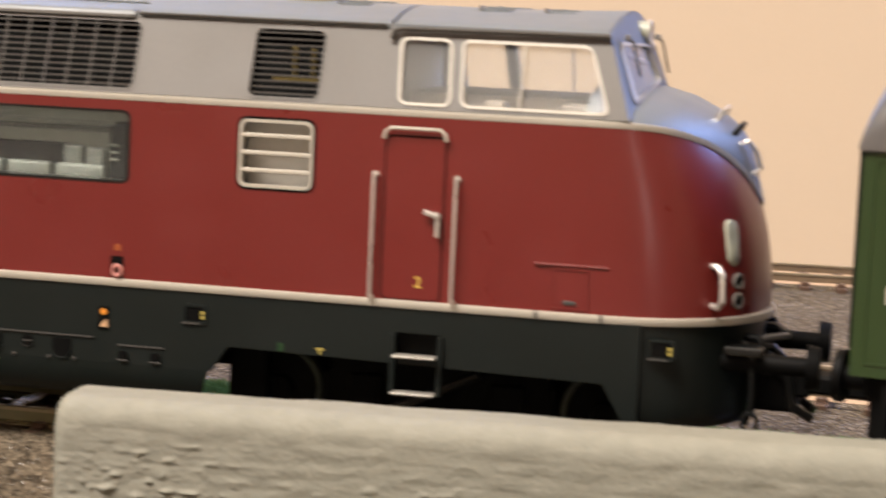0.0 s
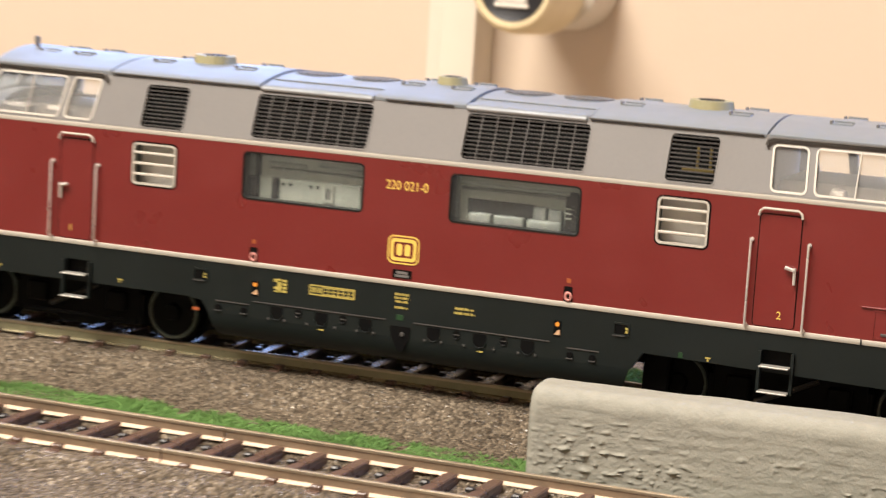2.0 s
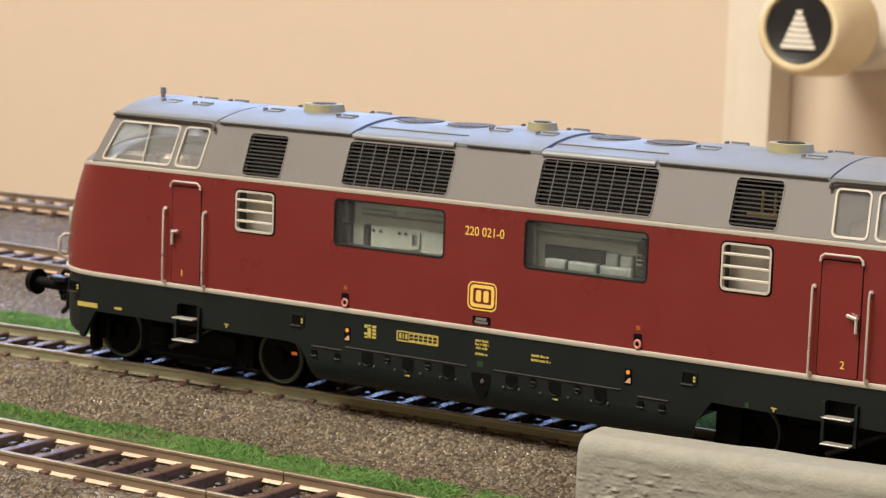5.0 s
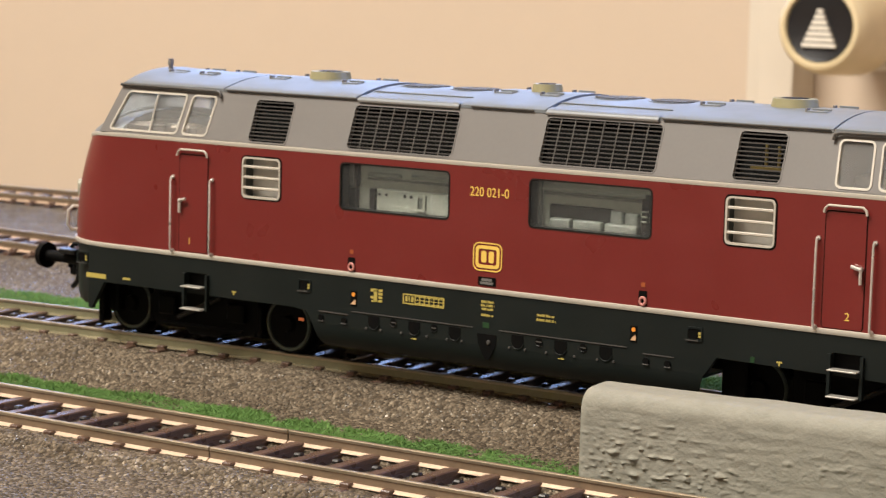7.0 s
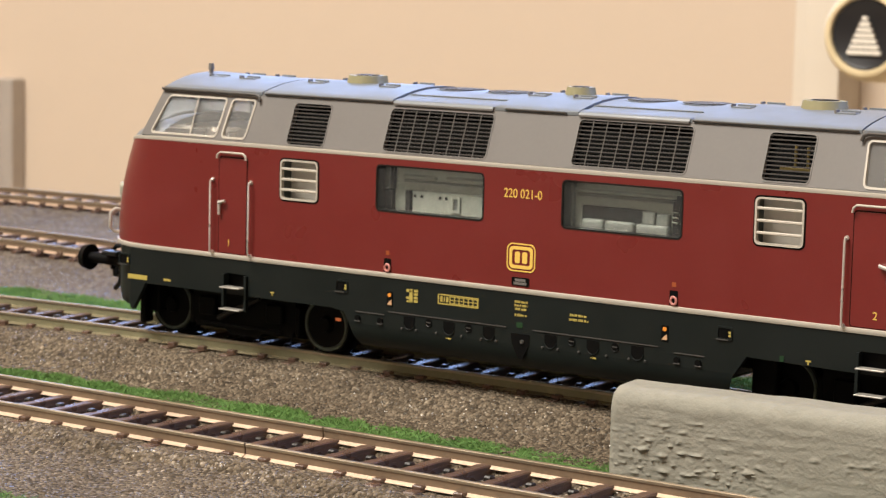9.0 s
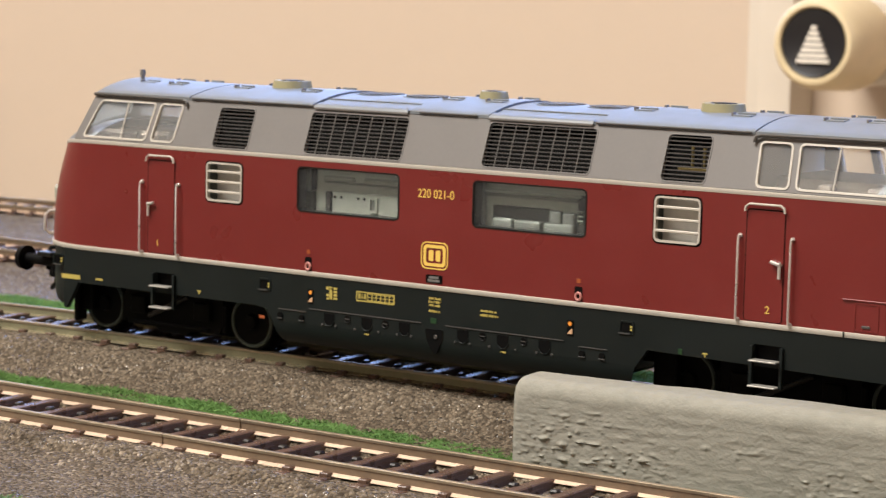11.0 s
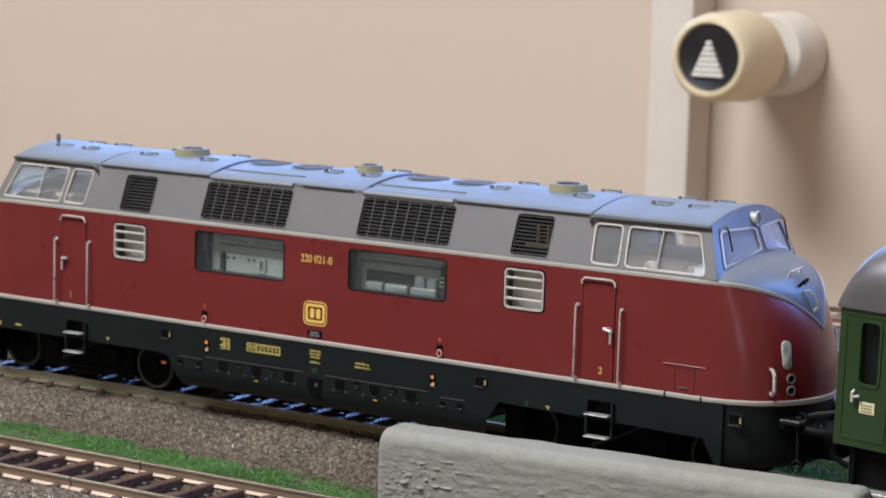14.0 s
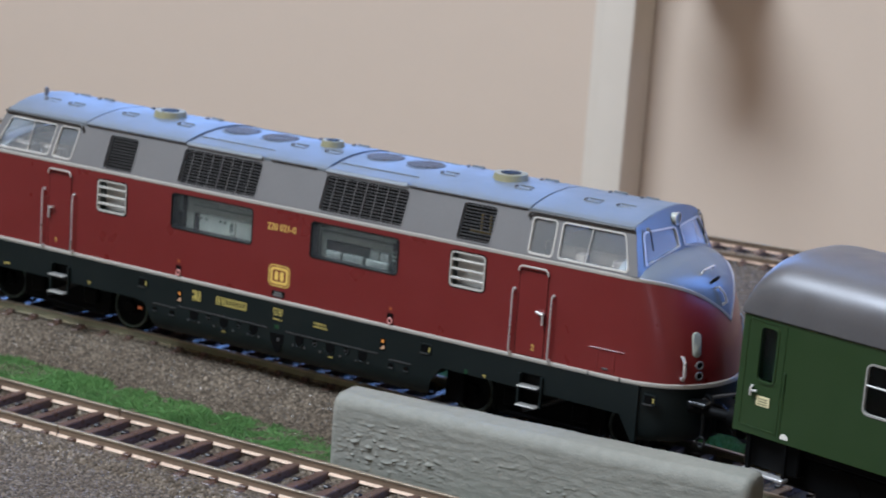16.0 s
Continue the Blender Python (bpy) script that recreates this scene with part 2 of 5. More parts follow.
def box(bm, x0, y0, z0, x1, y1, z1, bevel=0.0, seg=1):
    geo = bmesh.ops.create_cube(bm, size=1)
    vs = geo["verts"]
    for v in vs:
        v.co = Vector(((x0 + x1) / 2 + v.co.x * (x1 - x0), (y0 + y1) / 2 + v.co.y * (y1 - y0), (z0 + z1) / 2 + v.co.z * (z1 - z0)))
    if bevel:
        es = list({e for v in vs for e in v.link_edges})
        bmesh.ops.bevel(bm, geom=es, offset=bevel, segments=seg, affect="EDGES", profile=0.5)
    return bm


def boxed(*a, **k):
    return box(bmesh.new(), *a, **k)


def cyl(bm, p, q, r0, r1=None, n=16, caps=True):
    """A cylinder or cone from p to q."""
    p, q = Vector(p), Vector(q)
    d = q - p
    m = Matrix.Translation((p + q) / 2) @ d.to_track_quat("Z", "Y").to_matrix().to_4x4()
    bmesh.ops.create_cone(bm, cap_ends=caps, segments=n, radius1=r0, radius2=r0 if r1 is None else r1, depth=d.length, matrix=m)
    return bm


def tube(bm, pts, r, n=8):
    """A round bar along a line of points."""
    pts = [Vector(p) for p in pts]
    rings = []
    for i, p in enumerate(pts):
        d = (pts[min(i + 1, len(pts) - 1)] - pts[max(i - 1, 0)]).normalized()
        a = d.orthogonal().normalized() if i == 0 else (rings[-1][1] - d * rings[-1][1].dot(d)).normalized()
        b = d.cross(a)
        rings.append(([bm.verts.new(p + r * (math.cos(k * 2 * math.pi / n) * a + math.sin(k * 2 * math.pi / n) * b)) for k in range(n)], a))
    for (u, _), (w, _) in zip(rings, rings[1:]):
        for k in range(n):
            bm.faces.new((u[k], u[(k + 1) % n], w[(k + 1) % n], w[k]))
    bm.faces.new(rings[0][0][::-1])
    bm.faces.new(rings[-1][0])
    return bm


def rrect(x0, z0, x1, z1, r, n=4):
    out = []
    for cx, cz, a0 in ((x1 - r, z1 - r, 0), (x0 + r, z1 - r, 90), (x0 + r, z0 + r, 180), (x1 - r, z0 + r, 270)):
        for k in range(n + 1):
            a = radians(a0 + 90 * k / n)
            out.append((cx + r * math.cos(a), cz + r * math.sin(a)))
    return out


def panel(outer, holes, place, inward):
    """A plate with holes: 2D loops laid into space by place(u, v), given thickness along inward."""
    bm = bmesh.new()
    edges = []
    for loop in [outer] + list(holes):
        vs = [bm.verts.new(place(*p)) for p in loop]
        edges += [bm.edges.new((vs[i], vs[(i + 1) % len(vs)])) for i in range(len(vs))]
    bmesh.ops.triangle_fill(bm, use_beauty=True, use_dissolve=False, edges=edges)
    ret = bmesh.ops.extrude_face_region(bm, geom=list(bm.faces))
    bmesh.ops.translate(bm, verts=[g for g in ret["geom"] if isinstance(g, bmesh.types.BMVert)], vec=Vector(inward))
    return bm


def ring(outer, inner, place, out, back):
    """A flat frame between two loops of the same count, standing out by the vector out and reaching back by the vector back."""
    bm = bmesh.new()
    o, b = Vector(out), Vector(back)
    rows = [[bm.verts.new(Vector(place(*p)) + w) for p in loop] for loop, w in ((outer, b), (outer, o), (inner, o), (inner, b))]
    n = len(outer)
    for k in range(4):
        u, w = rows[k], rows[(k + 1) % 4]
        for i in range(n):
            bm.faces.new((u[i], u[(i + 1) % n], w[(i + 1) % n], w[i]))
    return bm


def grid_surface(bm, rows, close=False):
    vs = [[bm.verts.new(p) for p in row] for row in rows]
    for u, w in zip(vs, vs[1:]):
        for i in range(len(u) - 1):
            f = [u[i], u[i + 1], w[i + 1], w[i]]
            f = [v for k, v in enumerate(f) if (v.co - f[k - 1].co).length > 1e-5]
            if len(f) > 2:
                bm.faces.new(f)
    return bm


def letters(name, text, size, material, parent, m, depth=0.04):
    """Raised lettering as a mesh; m lays it from its own plane (x right, y up) into space in millimetres."""
    cu = bpy.data.curves.new(name, "FONT")
    cu.body, cu.size, cu.extrude, cu.align_x, cu.align_y = text, size, depth, "CENTER", "CENTER"
    tmp = bpy.data.objects.new(name + "_outline", cu)
    scene.collection.objects.link(tmp)
    dg = bpy.context.evaluated_depsgraph_get()
    me = bpy.data.meshes.new_from_object(tmp.evaluated_get(dg))
    bpy.data.objects.remove(tmp)
    bm = bmesh.new()
    bm.from_mesh(me)
    bpy.data.meshes.remove(me)
    bm.transform(m)
    return part(name, bm, material, parent, smooth=0)


# The layout board: ballast, grass, tracks, wall
BASE = -7.6


def main_y(x):
    """The main track's line: a gentle bend on one side, a tighter one on the other."""
    return 0.8 - (x - 20.0) ** 2 / (2 * (1500.0 if x < 20 else 900.0))


def front_y(x):
    return -61.4 + 0.022 * x


def rug(x, y, s):
    return noise.noise((x * s, y * s, 3.7))


def rear_y(x):
    return 81.0 - 0.05 * (x + 230)


def last_y(x):
    return 157.0 + 0.10 * (x + 310)


BEDS = ((main_y, -2.5, 13.0, 25.0), (rear_y, -2.7, 14.0, 27.0), (last_y, -2.7, 14.0, 27.0), (front_y, -4.85, 12.5, 17.0))


def bed_height(x, y):
    """The ground's height: raised beds under the tracks, falling to the board."""
    z = BASE + 3.4 * min(max((y - main_y(x) + 5.0) / 15.0, 0.0), 1.0)
    for line, top, half, foot in BEDS:
        k = min(max((foot - abs(y - line(x))) / (foot - half), 0.0), 1.0)
        z = max(z, z + (top - z) * (k * k * (3 - 2 * k)))
    return z


def trough(x, y):
    """The ballast lies lower between the rails than outside them."""
    d = min(abs(y - line(x)) for line, *_ in BEDS)
    return 0.8 if d < 7.7 else 0.0


def back_edge(x):
    """Where the board ends behind the last track; deeper where the scenic bank stands."""
    return last_y(x) + 17.0 + 150.0 * min(max((-x - 470) / 60.0, 0.0), 1.0)


def height_sheet(name, x0, x1, y0, y1, step, rough, drop=0.0):
    nx, ny = int((x1 - x0) / step) + 1, int((y1 - y0) / step) + 1
    verts, faces = [], []
    for j in range(ny):
        for i in range(nx):
            x, y = x0 + i * step, y0 + j * step
            y = min(y, back_edge(x))
            jx, jy = rug(x, y, 0.9) * step * 0.6, rug(y + 50, x, 0.9) * step * 0.6
            z = bed_height(x, y) - drop - trough(x, y) + rough * (rug(x, y, 1.3) + 0.8 * rug(x + 9, y, 2.6)) + 0.5 * rug(x, y, 0.06)
            verts.append((x + jx, y + jy, z))
    for j in range(ny - 1):
        for i in range(nx - 1):
            a = j * nx + i
            faces.append((a, a + 1, a + nx + 1, a + nx))
    return plain_mesh(name, verts, faces, BALLAST, smooth=True)


tagged(height_sheet("ballast", -170, 135, -115, 34, 0.7, 0.16), "brown-grey granular model railway ballast with glinting grains", "ballast", kind="structure")
tagged(height_sheet("ground", -1100, 900, -420, 304, 8.0, 0.0, 0.5), "dark granular scenic ground of the layout board", "ground", kind="structure")


def sweep(name, material, centre, offset, prof, x0, x1, top, parent, step=6.0):
    """A profile (across, up) carried along a track's line."""
    bm = bmesh.new()
    rows = []
    n = max(2, int((x1 - x0) / step))
    for i in range(n + 1):
        x = x0 + (x1 - x0) * i / n
        t = Vector((1, (centre(x + 0.5) - centre(x - 0.5)), 0)).normalized()
        nrm = Vector((-t.y, t.x, 0))
        c = Vector((x, centre(x), top)) + nrm * offset
        rows.append([c + nrm * a + Vector((0, 0, h)) for a, h in prof + prof[:1]])
    grid_surface(bm, rows)
    for end in (rows[0], rows[-1]):
        bm.faces.new([bm.verts.new(p) for p in end[:-1]])
    bmesh.ops.remove_doubles(bm, verts=bm.verts, dist=1e-4)
    return part(name, bm, material, parent, smooth=40)


HEAD = [(-0.4, -0.5), (-0.42, -0.1), (-0.3, 0.0), (0.3, 0.0), (0.42, -0.1), (0.4, -0.5)]
WEB = [(-0.24, -1.7), (-0.26, -0.48), (0.26, -0.48), (0.24, -1.7)]
FOOT = [(-0.95, -2.1), (-0.95, -2.0), (-0.25, -1.65), (0.25, -1.65), (0.95, -2.0), (0.95, -2.1)]


def sleeper_mesh():
    bm = bmesh.new()
    box(bm, -1.05, -12.4, -1.9, 1.05, 12.4, 0, 0.2)
    box(bm, -1.0, -7.0, -0.3, 1.0, 7.0, 0.7, 0.18)
    for s in (-8.6, 8.6):
        for a in (-1.7, 0.33):
            box(bm, -0.85, s + a, -0.1, 0.85, s + a + 1.37, 0.58, 0.15)
    for v in bm.verts:
        v.co *= MM
    me = bpy.data.meshes.new("sleeper")
    bm.to_mesh(me)
    bm.free()
    me.materials.append(SLEEPER)
    return me


def stud_mesh():
    bm = bmesh.new()
    box(bm, -0.7, -0.7, 0, 0.7, 0.7, 0.8, 0.25)
    for v in bm.verts:
        v.co *= MM
    me = bpy.data.meshes.new("stud")
    bm.to_mesh(me)
    bm.free()
    me.materials.append(STUD)
    return me


SLEEPER_ME, STUD_ME = sleeper_mesh(), stud_mesh()


def track(label, centre, x0, x1, top, joints=(), pitch=7.0, studs=True, start=0.0, web=None, foot=None, fill=False):
    t = thing("railway_track", label, "track", "tracks of the layout")
    for side in (-8.6, 8.6):
        cuts = [x0] + [j + (0.9 if side > 0 else -0.9) for j in joints] + [x1]
        for a, b in zip(cuts, cuts[1:]):
            rail = sweep("rail", RAILHEAD, centre, side, HEAD, a + 0.15, b - 0.15, top, t)
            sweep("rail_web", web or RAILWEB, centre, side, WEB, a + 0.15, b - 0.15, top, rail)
            sweep("rail_foot", foot or RAIL, centre, side, FOOT, a + 0.15, b - 0.15, top, rail)
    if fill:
        # added strip that carries dark ballast and the locomotive's shade in its colour
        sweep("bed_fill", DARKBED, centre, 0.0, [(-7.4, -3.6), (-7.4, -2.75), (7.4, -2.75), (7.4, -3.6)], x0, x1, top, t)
    x = x0 + start + 2
    while x < x1:
        s = new("sleeper", SLEEPER_ME)
        s.parent = t
        ang = math.atan(centre(x + 0.5) - centre(x - 0.5))
        s.matrix_local = Matrix.Translation((x * MM, centre(x) * MM, (top - 2.1) * MM)) @ Matrix.Rotation(ang, 4, "Z")
        if studs:
            d = new("stud", STUD_ME)
            d.parent = s
            d.location = (-1.3 * MM, 0, 0.3 * MM)
        x += pitch * math.cos(ang)
    return t


track("curved main track with bright metal rails on brown sleepers", main_y, -520, 420, -0.3, web=MAINRAIL, foot=MAINFOOT, fill=True)
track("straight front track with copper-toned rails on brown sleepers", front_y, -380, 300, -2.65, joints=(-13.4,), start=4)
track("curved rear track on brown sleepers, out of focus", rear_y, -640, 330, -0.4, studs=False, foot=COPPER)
track("curved rearmost track on brown sleepers, out of focus", last_y, -720, 420, -0.4, studs=False, foot=COPPER)


def grass(name, label, cells, count, tall, seed):
    """A strip of short upright fibres. cells: a function giving (x, y) for two random numbers, or None."""
    rnd = random.Random(seed)
    verts, faces = [], []
    while count > 0:
        p = cells(rnd)
        count -= 1
        if p is None:
            continue
        x, y = p
        z = bed_height(x, y) - 0.2
        h = tall * rnd.uniform(0.5, 1.15) * (0.75 + 0.5 * rug(x, y, 0.12))
        a = rnd.uniform(0, math.tau)
        w = rnd.uniform(0.07, 0.15)
        lx, ly = rnd.gauss(0, 0.7), rnd.gauss(0, 0.7)
        dx, dy = math.cos(a) * w, math.sin(a) * w
        k = len(verts)
        verts += [(x - dx, y - dy, z), (x + dx, y + dy, z), (x + lx * 0.4, y + ly * 0.4, z + h * 0.6), (x + lx, y + ly, z + h)]
        faces += [(k, k + 1, k + 2), (k, k + 2, k + 3), (k + 1, k + 3, k + 2)]
    return tagged(plain_mesh(name, verts, faces, GRASS, smooth=False), label, "grass", kind="stuff")


def strip_front(rnd):
    x = rnd.uniform(-230, 140)
    lo, hi = front_y(x) + 14.0, main_y(x) - 27.0
    hi += 1.6 * rug(x, 0, 0.2)
    if hi < lo + 2:
        hi = lo + 2
    y = rnd.uniform(lo, hi)
    edge = min(y - lo, hi - y) / 3.0
    lush = min(max((-x - 20) / 70.0, 0.0), 1.0)
    if rug(x, y, 0.22) + 0.6 * rug(x, y, 0.6) + 0.35 * min(edge, 1.5) + 0.9 * lush < 0.12:
        return None
    return x, y


def strip_near(rnd):
    x = rnd.uniform(-190, 40)
    hi = -101.0 + 2.5 * rug(x, 5, 0.1) - 0.05 * (x + 40)
    return x, rnd.uniform(hi - 26, hi)


def strip_back(rnd):
    x = rnd.uniform(-330, 190)
    y = main_y(x)
    return x, rnd.uniform(y + 13.0, y + 38 + 2.5 * rug(x, 9, 0.12))


grass("grass", "bright green static grass strip between the tracks", strip_front, 120000, 1.15, 1)
grass("grass", "green static grass on the layout's near edge", strip_near, 36000, 1.15, 2)
grass("grass", "green static grass strip behind the main track", strip_back, 110000, 1.5, 3)

# The room: back wall, closing walls, ceiling and floor
def slab(name, label, category, a, b, material):
    return tagged(part(name, boxed(*a, *b, bevel=2), material), label, category, kind="structure")


slab("board", "layout board under the scenery", "board", (-1100, -420, -40), (900, 100, -9.6), PLATE)
slab("wall_north", "peach painted wall behind the layout", "wall", (-2200, 600, -900), (2200, 680, 1900), WALL)
slab("wall_south", "peach painted wall of the room", "wall", (-2200, -2080, -900), (2200, -2000, 1900), WALL)
slab("wall_west", "peach painted wall of the room", "wall", (-2280, -2000, -900), (-2200, 600, 1900), WALL)
slab("wall_east", "peach painted wall of the room", "wall", (2200, -2000, -900), (2280, 600, 1900), WALL)
slab("ceiling", "pale painted ceiling", "ceiling", (-2200, -2000, 1900), (2200, 600, 1980), WALL)
slab("floor", "plain floor of the room", "floor", (-2200, -2000, -980), (2200, 600, -900), PLATE)

# Grey plaster block beside the track
def plaster_block():
    bm = bmesh.new()
    x0, x1, y0, y1, z0, z1, r = 0.0, 88.0, -10.0, 0.0, -8.2, 7.7, 2.6
    n = 300
    sec = [(y0, z0 + (z1 - r - z0) * k / 70) for k in range(71)]
    sec += [(y0 + r + r * math.cos(radians(180 - 90 * k / 8)), z1 - r + r * math.sin(radians(180 - 90 * k / 8))) for k in range(1, 9)]
    sec += [(y0 + r + (y1 - y0 - 2 * r) * k / 14, z1) for k in range(1, 15)]
    sec += [(y1 - r + r * math.cos(radians(90 - 90 * k / 6)), z1 - r + r * math.sin(radians(90 - 90 * k / 6))) for k in range(1, 7)]
    sec.append((y1, z0))
    cy, cz = (y0 + y1) / 2, (z0 + z1) / 2
    rows = []
    for i in range(n + 1):
        x = x0 + (x1 - x0) * i / n
        e = min(x - x0, x1 - x)
        pull = 1 - math.sqrt(max(0.0, 1 - ((1.8 - e) / 1.8) ** 2)) if e < 1.8 else 0.0
        row = []
        for y, z in sec:
            yy, zz = y + (1.8 if y < cy else -1.8) * pull, z - (1.8 * pull if z > cz else 0)
            # brush strokes along the block, crumbs of plaster stuck to the face
            stroke = 0.035 * noise.noise((x * 0.06, zz * 2.9, y * 0.8)) + 0.05 * noise.noise((x * 0.5, zz * 0.6, 2.0)) + 0.10 * noise.noise((x * 0.25, zz * 0.9, 5.0))
            patch = 0.06 + sum(0.58 * k * math.exp(-((x - a) / u) ** 2 - ((zz - c) / w) ** 2) for a, c, u, w, k in ((8, -2.0, 7, 3.2, 0.8), (20, -3.6, 6, 2.6, 0.8), (12, 3.0, 9, 1.6, 0.3), (52, -3.2, 6, 2.0, 0.6), (37, 0.5, 5, 1.5, 0.3), (70, -3.0, 7, 2.4, 0.6)))
            crumb = max(0.0, noise.noise((x * 1.5, zz * 2.1, y + 1.0)) - 0.3) * 2.4 + max(0.0, noise.noise((x * 0.6, zz * 1.3, y + 7.0)) - 0.3) * 3.0
            front = 1.0 if y <= y0 + r * 0.4 else 0.3
            out = (stroke + min(0.5, crumb * patch * 1.0) * min(1.0, max(0.0, (6.0 - zz) / 4.0))) * front
            row.append((x + 0.05 * stroke, yy - out, zz + (0.22 * noise.noise((x * 0.12, y * 0.1, 2.0)) + stroke * 0.5 if z > z1 - 2 else 0)))
        rows.append(row)
    grid_surface(bm, rows)
    for end in (rows[0], rows[-1]):
        c = bm.verts.new((end[0][0], cy, cz))
        vs = [bm.verts.new(p) for p in end]
        for u, w in zip(vs, vs[1:]):
            bm.faces.new((c, u, w))
    bmesh.ops.remove_doubles(bm, verts=bm.verts, dist=1e-3)
    bmesh.ops.rotate(bm, verts=bm.verts, cent=(0, 0, 0), matrix=Matrix.Rotation(radians(5.6), 3, "Z"))
    bmesh.ops.translate(bm, verts=bm.verts, vec=(30.8, -32.0, 0.3))
    return tagged(part("plaster_block", bm, PLASTER, smooth=60), "rough grey plaster block with rounded top edge beside the track", "block")


plaster_block()

# On the wall: a cable duct, a radiator valve with its round dial; before it a white upright post
duct = thing("cable_duct", "cream vertical cable duct on the wall", "duct", at=(-246, 600, -300))
part("cover", boxed(0, -15, 0, 10, 0, 1200, bevel=1.5, seg=2), PLATE, duct)
part("side_channel", boxed(10.2, -24, 0, 27, 0, 1200, bevel=1.5, seg=2), PLATE, duct)

valve = thing("radiator_valve", "cream radiator valve with black dial on the wall", "valve", at=(-180.5, 515, 49))


def turned(rings, n=48):
    """A body of revolution about the valve's axis: pairs of depth and radius."""
    bm = bmesh.new()
    grid_surface(bm, [[(r * math.cos(a * math.tau / n), y, r * math.sin(a * math.tau / n)) for a in range(n + 1)] for y, r in rings])
    bmesh.ops.remove_doubles(bm, verts=bm.verts, dist=1e-4)
    return bm


part("valve_head", turned([(2.6, 0.01), (2.6, 14.5), (0.2, 14.7), (-0.6, 15.4), (-0.2, 17.0), (2.0, 18.6), (8.0, 19.6), (34.0, 20.6), (38.0, 19.4), (40.0, 16.0), (40.0, 0.01)]), AGED, valve, "yellowed cream round valve head")
dial = part("dial", turned([(2.0, 0.01), (1.0, 12.8), (0.4, 14.0), (1.4, 14.4), (2.1, 14.4)]), KNOBB, valve, "black round dial")
bm = bmesh.new()
for k in range(7):
    w = 7.8 * (1 - (k + 0.4) / 7.6)
    box(bm, -w, -0.25, -8.3 + k * 2.3, w, 1.6, -6.5 + k * 2.3, bevel=0.2)
part("triangle_mark", bm, WHITEPRINT, dial, "pale striped triangle")
part("union_nut", turned([(40, 0.01), (40, 11.5), (58, 11.5), (58, 0.01)], 8), OLIVE, valve)
part("sleeve", turned([(58, 0.01), (58, 17.5), (61, 19.0), (84, 19.5), (84, 0.01)]), PLATE, valve, "cream pipe sleeve")

post = thing("white_post", "grey-white plastic upright post with a green dot", "post", at=(-771, 588, -200))
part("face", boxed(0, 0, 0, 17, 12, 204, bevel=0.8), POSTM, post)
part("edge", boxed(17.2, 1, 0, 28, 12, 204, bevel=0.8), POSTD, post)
bm = bmesh.new()
cyl(bm, (8, -0.2, 136), (8, 0.3, 136), 2.4, n=16)
part("dot", bm, GRASS, post)


def mound(rnd):
    a, r = rnd.uniform(0, math.tau), math.sqrt(rnd.random())
    return -585 + 60 * r * math.cos(a), 262 + 26 * r * math.sin(a)


def bank():
    rnd = random.Random(8)
    verts, faces = [], []
    for _ in range(9000):
        x, y = mound(rnd)
        d = math.hypot((x + 585) / 60, (y - 262) / 26)
        z = BASE + 22 * max(0, 1 - d * d) * (0.8 + 0.3 * rug(x, y, 0.08)) - 0.5
        k = len(verts)
        w = rnd.uniform(0.8, 1.8)
        a = rnd.uniform(0, math.tau)
        verts += [(x - w * math.cos(a), y - w * math.sin(a), z - 1), (x + w * math.cos(a), y + w * math.sin(a), z - 1), (x + rnd.gauss(0, 1), y + rnd.gauss(0, 1), z + 2.6)]
        faces.append((k, k + 1, k + 2))
    return tagged(plain_mesh("grass", verts, faces, GRASS, smooth=False), "green tufted scenic bank against the wall", "grass", kind="stuff")


bank()
# The diesel locomotive
loco = thing("model_locomotive", "dark red model diesel locomotive with grey upper body and cream lines", "locomotive")
SIDE = 17.3


def outline(z, s):
    """Plan of the body's end at height z; s from 0 at the straight side to 1 at the tip. Gives x beyond the middle and half width."""
    xt = 99.2 - 0.016 * max(0.0, z - 18) ** 2
    xs = 80.0
    a = s * math.pi / 2
    u, w = math.sin(a) ** 0.735, max(0.0, math.cos(a)) ** 1.036
    return xs + (xt - xs) * u, SIDE * w


def line_at(s):
    """Height of the upper cream line round the nose: it sweeps down to a point at the tip."""
    x, w = outline(30.0, s)
    run = math.hypot(x - 80.0, (SIDE - w) * 1.0) / math.hypot(18.2, SIDE)
    return 36.8 - 9.7 * min(1.0, run) ** 3.6


def hood_crest(x):
    """Height of the hood's ridge along the nose: nearly level, then rounding over to the tip."""
    run = ((80.0, 41.3), (86.0, 40.7), (89.2, 39.9), (92.4, 38.4), (94.6, 36.8), (95.8, 35.2), (96.8, 32.4), (97.6, 28.6))
    for (a, za), (b, zb) in zip(run, run[1:]):
        if x <= b:
            return za + (zb - za) * (x - a) / (b - a)
    return run[-1][1]


def side_place(sy):
    return lambda x, z: (x, -SIDE * sy, z)


def upper_place(sy):
    return lambda x, z: (x, -(17.0 - (z - 37.7) * 3.3 / 8.6) * sy, z)


ENGINE_WINDOWS = [(-30.1, 27.4, -7.7, 35.5), (7.5, 27.5, 29.9, 35.5)]
LOUVERS = [(-51.3, 27.7, -42.7, 35.1), (42.4, 27.9, 50.9, 35.5)]
GRILLES = [(-50.4, 37.6, -42.1, 44.9, 0), (-29.2, 37.75, -7.9, 45.1, 1), (8.7, 37.85, 29.8, 45.25, 1), (43.0, 37.8, 51.0, 45.2, 0)]
CAB_LIGHTS = [(59.9, 37.8, 65.6, 44.9), (66.7, 37.8, 82.7, 44.9)]


